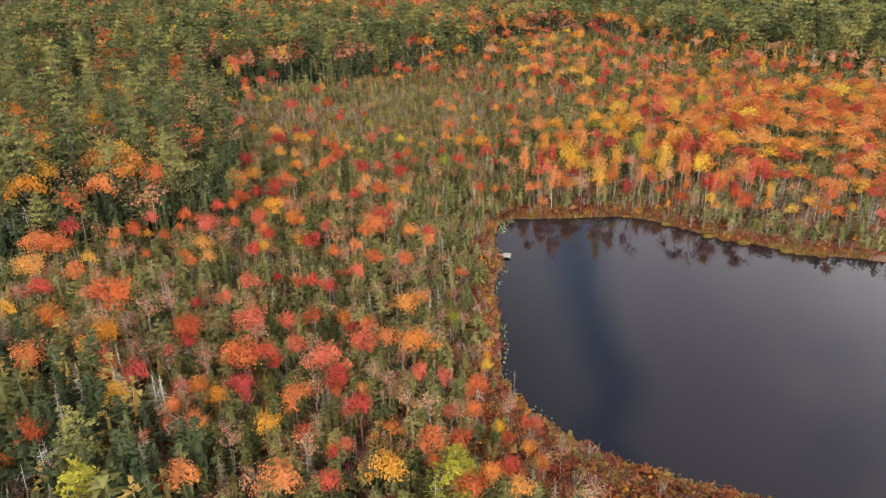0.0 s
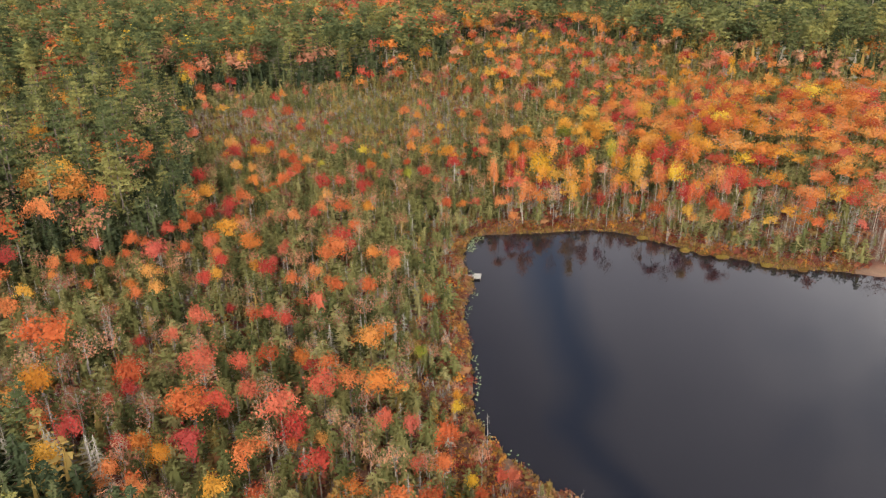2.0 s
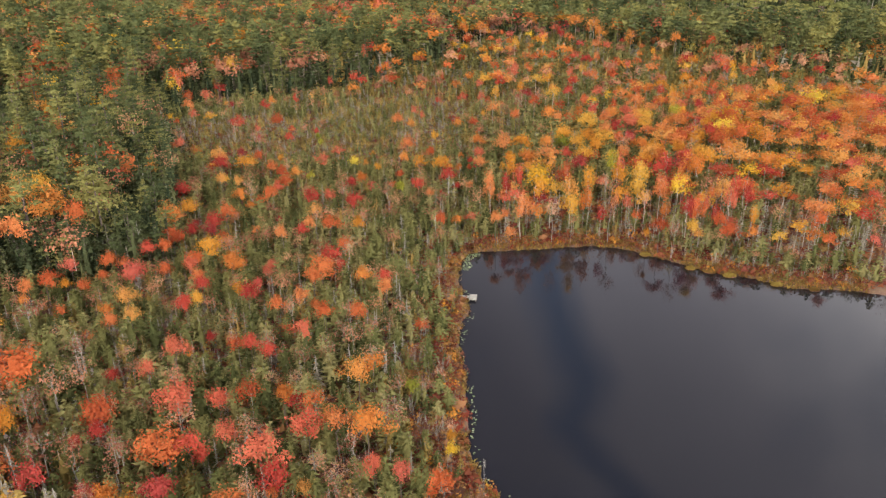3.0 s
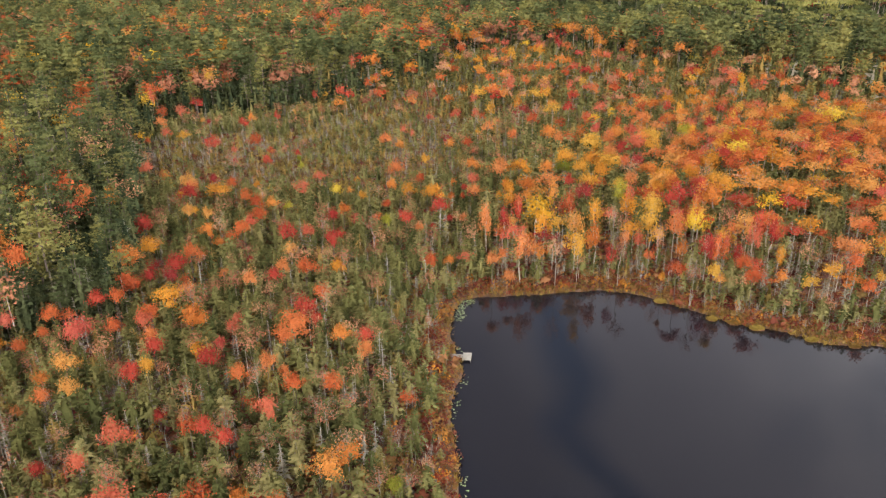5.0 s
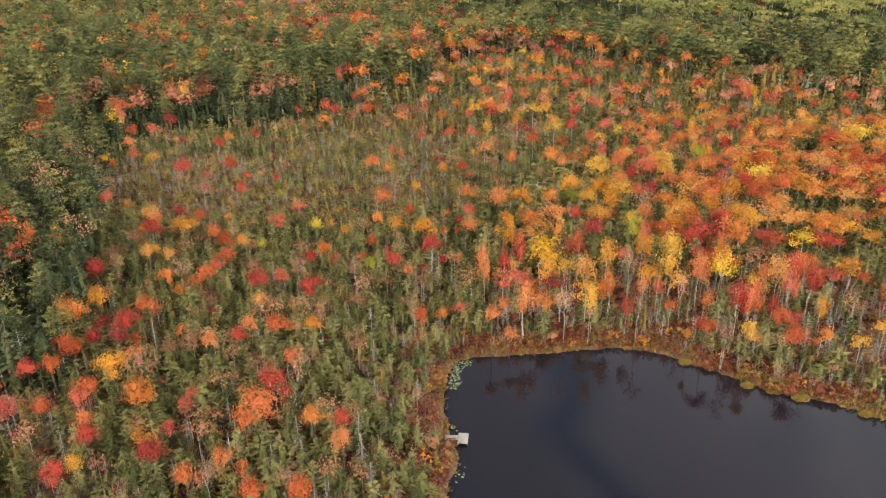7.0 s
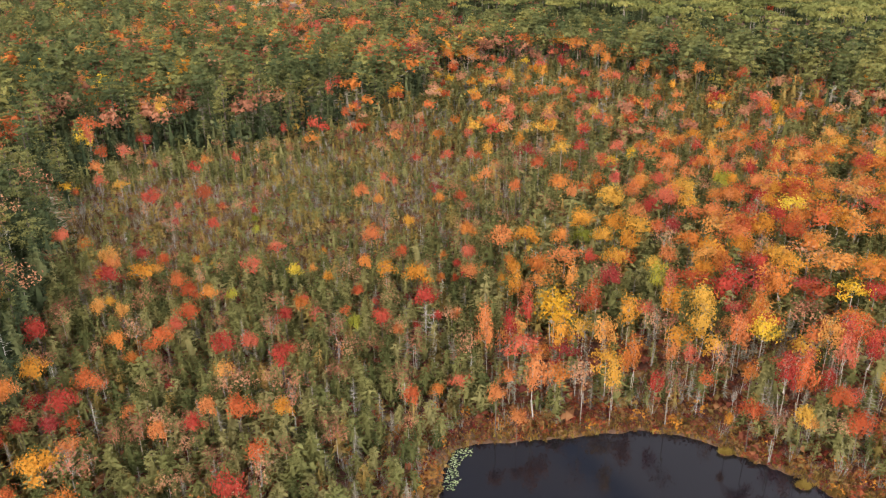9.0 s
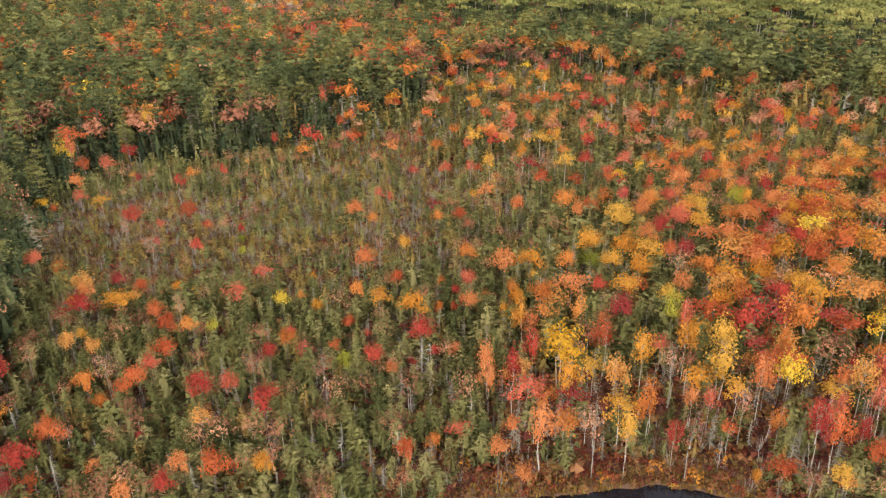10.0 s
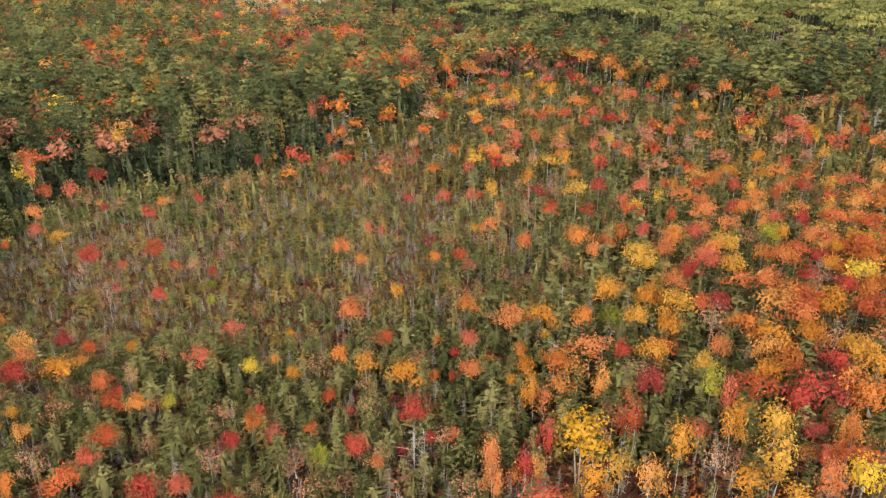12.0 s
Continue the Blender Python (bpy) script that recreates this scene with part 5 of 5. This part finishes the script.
x, y = scatter(6.4, 330, 760, E4, 20.0)
green = inside(GREEN_CANOPY, x, y)
keep = np.where(green, E4.uniform(size=len(x)) < 0.62, (y < 480) | (E4.uniform(size=len(x)) < 0.6))
x, y, green = x[keep], y[keep], green[keep]
belt = inside(ORANGE_BELT, x, y)
patch = wavy(x, y, 16.0, 2.0)
leafy = E4.uniform(size=len(x)) < np.where(green, 0.03, np.where(belt, 0.42, np.where(x < -100, 0.24, 0.12))) * (1 + 0.9 * patch)
pick = E4.uniform(size=len(x))
h = np.where(green, E4.uniform(16, 24, len(x)), E4.uniform(12, 21, len(x)))
h[green & (pick >= 0.5)] *= 0.72
h[~green & ~leafy & (pick >= 0.6)] *= 0.65
low = inside(FAR_MARSH, x, y)
h[low] *= 0.35
h[inside(FIELD_EDGE, x, y)] *= 0.65
low |= inside(FIELD_EDGE, x, y)
h[leafy & ~low] = E4.uniform(12, 16, (leafy & ~low).sum())
groups = ((green & ~leafy & (pick < 0.5), "canopy", UMBRELLA, 0.95, "flat green crowns of the distant pine plateau"),
          (green & ~leafy & (pick >= 0.5), "fir", FIR_LIGHT, 1.4, "dark undergrowth of firs on the plateau"),
          (~green & ~leafy & (pick < 0.4), "pine", PINE_LIGHT, 1.4, "distant pines to the skyline"),
          (~green & ~leafy & (pick >= 0.4) & (pick < 0.6), "pine", ROUND_LIGHT, 0.95, "distant round-headed pines to the skyline"),
          (~green & ~leafy & (pick >= 0.6), "fir", FIR_LIGHT, 1.25, "distant dark firs to the skyline"))
for m, tone, shapes, wide, text in groups:
    stuff("far_wood", text, "trees", WOOD[tone], [c for _, c in shapes], x[m], y[m], h[m], h[m] * wide * np.where(y[m] > 480, 1.3, 1.0), E4)
m = green & (y < 560) & (pick < 0.12)
stuff("tree_trunks", "pale trunks under the flat crowns of the plateau", "trunks", BARK["grey"], poles, x[m], y[m], h[m], h[m] * 1.2, E4)
code = np.searchsorted(np.cumsum([0.34, 0.2, 0.24, 0.08, 0.10, 0.02, 0.02]), pick).clip(0, 6)
for k, tone in enumerate(names):
    m = leafy & (code == k)
    stuff("far_maple_wood", f"distant maples in {tone} autumn leaves", "trees", WOOD[tone], [c for _, c in ROUND_LIGHT], x[m], y[m], h[m], h[m] * 1.1, E4)

# ---------------------------------------------------------------- the bog woods go on to the sides of the flight and behind it
gx, gy = np.meshgrid(np.arange(-105, 150, 5.8), np.arange(-235, 60, 5.8))
x, y = (gx + E4.uniform(0, 5.8, gx.shape)).ravel(), (gy + E4.uniform(0, 5.8, gy.shape)).ravel()
m = (bank(x, y) > 3.0) & ~(seen_ground(x, y, 12) & (y > -116))
x, y = x[m], y[m]
h, pick = E4.uniform(4, 9, len(x)), E4.uniform(size=len(x))
for m, tone, shapes, text in ((pick < 0.5, "spruce", SPRUCE_LIGHT, "bog spruces beyond the flight"), ((pick >= 0.5) & (pick < 0.82), "larch", SPRUCE_LIGHT, "yellowing larches beyond the flight"),
                              ((pick >= 0.82) & (pick < 0.88), "orange", ROUND_LIGHT, "orange maples beyond the flight"), ((pick >= 0.88) & (pick < 0.95), "rust", ROUND_LIGHT, "rusty maples beyond the flight"),
                              (pick >= 0.95, "red", ROUND_LIGHT, "red maples beyond the flight")):
    stuff("outer_wood", text, "trees", WOOD[tone], [c for _, c in shapes], x[m], y[m], h[m], h[m] * 2.3, E4)

# ---------------------------------------------------------------- undergrowth
E5 = np.random.default_rng(25)
x, y = scatter(1.3, -112, 110, E5, 6.0)
d, bog, pine_land = bank(x, y), roughly(THIN_BOG, x, y), inside(PINE_EDGE, x, y)
keep = (d > 1.0) & (E5.uniform(size=len(x)) < np.where(bog, 0.85, np.where(pine_land, 0.15, 0.5)))
x, y, d, bog = x[keep], y[keep], d[keep], bog[keep]
h = E5.uniform(0.7, 2.1, len(x))
bright = E5.uniform(size=len(x)) < np.where((d < 9) & (x < 8), 0.5, np.where((d < 14) & (y < -45), 0.65, np.where(d < 10, 0.5, 0.16)))
m = ~bright & ~bog
stuff("heath_shrubs", "low red-brown heath shrubs on the bog floor", "shrubs", WOOD["heath"], BUSH_LIGHT, x[m], y[m], h[m], h[m] * 1.3, E5)
m = bright & ~bog
stuff("shore_shrubs", "red, orange and green low shrubs near the water", "shrubs", WOOD["blaze"], BUSH, x[m], y[m], h[m] * 1.15, h[m] * 1.25, E5)
ruddy = bog & (wavy(x, y, 4.0, 7.0) > 0.1)
stuff("heath_shrubs", "low red-brown heath shrubs in the open bog", "shrubs", WOOD["heath"], BUSH_LIGHT, x[ruddy], y[ruddy], h[ruddy] * 0.85, h[ruddy] * 1.5, E5)
bog &= ~ruddy
stuff("bog_tussocks", "straw-brown tussocks of the open bog", "grass", WOOD["tussock"], TUFT, x[bog], y[bog], h[bog], h[bog] * 1.5, E5)
x, y = scatter(0.95, -80, 34, E5, 4.0, 0.35)
d = bank(x, y)
m = ((x < 14) | (y < -45) | (y > 0)) & (d > 0.35) & (d < np.where(y < -45, 14, 9)) & (E5.uniform(size=len(x)) < np.clip(1.15 - d / np.where(y < -45, 30, 10), 0, 1))
x, y = x[m], y[m]
h = E5.uniform(0.5, 1.7, len(x))
red = E5.uniform(size=len(x)) < 0.38
stuff("shore_shrubs", "red, orange and green low shrubs near the water", "shrubs", WOOD["blaze"], BUSH, x[red], y[red], h[red], h[red] * 1.1, E5)
stuff("heath_shrubs", "low red-brown heath shrubs by the water", "shrubs", WOOD["heath"], BUSH, x[~red], y[~red], h[~red], h[~red] * 1.1, E5)
x, y = scatter(1.5, 20, 78, E5, 4.0)
m = (bank(x, y) > 4.0) & (x > 0) & roughly(MAPLE_HILL, x, y) & (E5.uniform(size=len(x)) < 0.7)
x, y = x[m], y[m]
h = E5.uniform(0.5, 1.3, len(x))
stuff("heath_shrubs", "dark red heath shrubs under the maples of the hill", "shrubs", WOOD["heath"], BUSH_LIGHT, x, y, h, h * 1.5, E5)
x, y = scatter(2.1, -112, 160, E5, 4.0)
m = (bank(x, y) > 2.0) & ~inside(PINE_EDGE, x, y) & (E5.uniform(size=len(x)) < np.where(roughly(MAPLE_HILL, x, y) | (y < -50) & (x > -4), 0.25, 0.9))
x, y = x[m], y[m]
h = E5.uniform(1.2, 3.4, len(x))
stuff("bare_twigs", "leafless grey-brown bushes among the bog trees", "shrubs", BARK["grey"], TWIG, x, y, h, h * 1.3, E5)
x, y = scatter(1.7, 110, 225, E5, 0.0)
m = roughly(THIN_BOG, x, y)
x, y = x[m], y[m]
h = E5.uniform(0.6, 1.6, len(x))
ruddy = wavy(x, y, 4.0, 7.0) > 0.1
stuff("heath_shrubs", "low red-brown heath shrubs in the open bog", "shrubs", WOOD["heath"], BUSH_LIGHT, x[ruddy], y[ruddy], h[ruddy] * 0.9, h[ruddy] * 1.6, E5)
stuff("bog_tussocks", "straw-brown tussocks of the open bog", "grass", WOOD["tussock"], TUFT, x[~ruddy], y[~ruddy], h[~ruddy], h[~ruddy] * 1.6, E5)
gx, gy = np.meshgrid(np.arange(-8, 120, 0.62), np.arange(-100, 36, 0.62))
x, y = (gx + E5.uniform(0, 0.62, gx.shape)).ravel(), (gy + E5.uniform(0, 0.62, gy.shape)).ravel()
d = bank(x, y)
m = (d > 0.05) & (d < np.where((y > 0) & (x > 0), 3.4, 0.7) + 1.0 * wavy(x, y, 3.0)) & seen_ground(x, y, 4)
x, y = x[m], y[m]
h = E5.uniform(0.3, 0.75, len(x))
stuff("shore_sedge", "ochre sedge along the pond edge", "grass", WOOD["sedge"], TUFT, x, y, h, h * 1.5, E5)


# ---------------------------------------------------------------- the dock
def block(lx, ly, lz, bevel=0.012):
    bm = bmesh.new()
    bmesh.ops.create_cube(bm, size=1.0)
    bmesh.ops.scale(bm, vec=(lx, ly, lz), verts=bm.verts)
    bmesh.ops.bevel(bm, geom=bm.edges[:], offset=bevel, segments=1, affect="EDGES")
    return bm


def rod(radius, length, sides=8):
    bm = bmesh.new()
    bmesh.ops.create_cone(bm, cap_ends=True, segments=sides, radius1=radius, radius2=radius * 0.92, depth=length)
    return bm


def solid(name, bm, material):
    me = bpy.data.meshes.new(name)
    bm.to_mesh(me)
    bm.free()
    me.materials.append(material)
    return me


def dock():
    base = new("dock")
    base.matrix_basis = pose(0.02, -0.3, 0.0, 0, 0, -4)
    board, rail, post = solid("plank", block(1.46, 0.185, 0.04), PLANK), solid("beam", block(0.09, 2.34, 0.12), POST), solid("post", rod(0.06, 1.3), POST)
    walk_board, walk_rail = solid("walkway_plank", block(0.17, 1.02, 0.04), PLANK), solid("walkway_beam", block(1.75, 0.08, 0.1), POST)
    for k in range(12):
        part("plank", board, base).matrix_basis = pose(rng.normal(0, 0.006), -1.1 + 0.2 * k, 0.36 + rng.normal(0, 0.003), 0, 0, rng.normal(0, 0.3))
    for x in (-0.62, 0.0, 0.62):
        part("beam", rail, base, "dark timber beam").matrix_basis = pose(x, 0, 0.278)
    for x in (-0.66, 0.66):
        for y in (-1.05, 1.05):
            part("post", post, base, "round timber post").matrix_basis = pose(x, y, -0.18)
    for k in range(10):
        part("walkway_plank", walk_board, base).matrix_basis = pose(-0.86 - 0.182 * k, 0.1, 0.345 + rng.normal(0, 0.004), 0, 0, rng.normal(0, 0.6))
    for y in (-0.32, 0.52):
        part("walkway_beam", walk_rail, base, "dark timber beam").matrix_basis = pose(-1.64, y, 0.273)
    return tagged(base, "small weathered grey wooden dock with a plank walkway", "dock")


dock()

# ---------------------------------------------------------------- water plants and the low islets of sedge
E6 = np.random.default_rng(26)


def pad_shape(r):
    a = np.sort(r.uniform(0.25, 2 * np.pi - 0.1, 8))
    rim = np.stack([np.cos(a), np.sin(a), 0.02 * r.normal(size=8)], 1) * r.uniform(0.85, 1.1, (8, 1))
    return np.stack([np.zeros((7, 3)), rim[:-1], rim[1:]], 1).reshape(-1, 3)


gx, gy = np.meshgrid(np.arange(-5, 8, 0.3), np.arange(-60, 22, 0.3))
x, y = (gx + E6.uniform(0, 0.3, gx.shape)).ravel(), (gy + E6.uniform(0, 0.3, gy.shape)).ravel()
d = bank(x, y)
many = np.where((y > -42) & (y < -9), 0.35 * (wavy(x, y, 2.2) > -0.1), np.where((y > 12.5) & (x < 1.2), 0.85, np.where((y > -7) & (y < 3), 0.2 * (wavy(x, y, 1.7) > 0), np.where(y < 3, 0.06, 0.0))))
reach = np.where(y > 12.5, 1.9, 1.1) + 0.5 * wavy(x, y, 2.0)
m = (d < -0.15) & (d > -reach) & (E6.uniform(size=len(x)) < many) & ((np.abs(y + 0.2) > 1.5) | (x > 1.5))
x, y = x[m], y[m]
w = E6.uniform(0.10, 0.22, len(x))


def floating():
    c, t = spread_out([pad_shape(E6) for k in range(4)], x, y, w, w, E6)
    c[:, 2] = 0.03 + 0.012 * E6.uniform(size=len(c) // 3).repeat(3)
    return tagged(new("lily_pads", tri_mesh("lily_pads", c, PAD, t)), "pale green lily pads floating along the bank", "water plants", kind="stuff")


floating()


def hummock(x, y, rx, ry, high):
    bm = bmesh.new()
    bmesh.ops.create_icosphere(bm, subdivisions=3, radius=1.0)
    for v in bm.verts:
        lump = 1 + 0.16 * noise.noise(v.co * 1.7 + Vector((x, y, 0)))
        v.co = Vector((v.co.x * rx * lump, v.co.y * ry * lump, max(v.co.z, -0.25) * high * lump))
    base = new("sedge_islet")
    base.matrix_basis = pose(x, y, 0.0)
    part("mound", solid("mound", bm, GROUND), base, "peat mound")
    n = 130
    a, u = E6.uniform(0, 2 * np.pi, n), np.sqrt(E6.uniform(0, 1, n)) * 0.95
    px, py = np.cos(a) * u * rx, np.sin(a) * u * ry
    rows = []
    for k in range(n):
        s, q = E6.uniform(0.25, 0.5), TUFT[k % 4]
        rows.append(np.stack([q[:, 0] * s * 1.4 + px[k], q[:, 1] * s * 1.4 + py[k], q[:, 2] * s + high * np.sqrt(max(0, 1 - u[k] ** 2)) * 0.9], 1))
    part("sedge", tri_mesh("sedge", np.concatenate(rows), LEAF["sedge"]), base, "ochre sedge blades")
    return tagged(base, "low islet of ochre sedge beside the bank", "grass", "sedge islets")


for x, y, rx, ry, high in ((44.6, 13.9, 0.9, 0.6, 0.26), (48.2, 12.5, 1.2, 0.6, 0.3), (51.6, 10.6, 1.3, 0.7, 0.3), (36.6, 20.7, 1.0, 0.6, 0.26), (59.6, 6.7, 1.1, 0.6, 0.26), (66.0, 4.7, 1.0, 0.5, 0.22)):
    hummock(x, y, rx, ry, high)

# dead trees that stand out: by the southern bank, the white one of the north shore, the tall one at the pine edge
for x, y, h, w in ((2.2, -54.6, 6.0, 3.0), (-6.8, 48.6, 9.0, 14.0), (-5.4, 50.6, 7.0, 9.0), (1.2, 36.5, 6.0, 7.0)):
    KINDS["snag"].plant(x, y, h, w, E6)
KINDS["pine"].plant(-82.0, 31.0, 17.0, 15.0, E6, "leaning pine with a bare pale trunk")
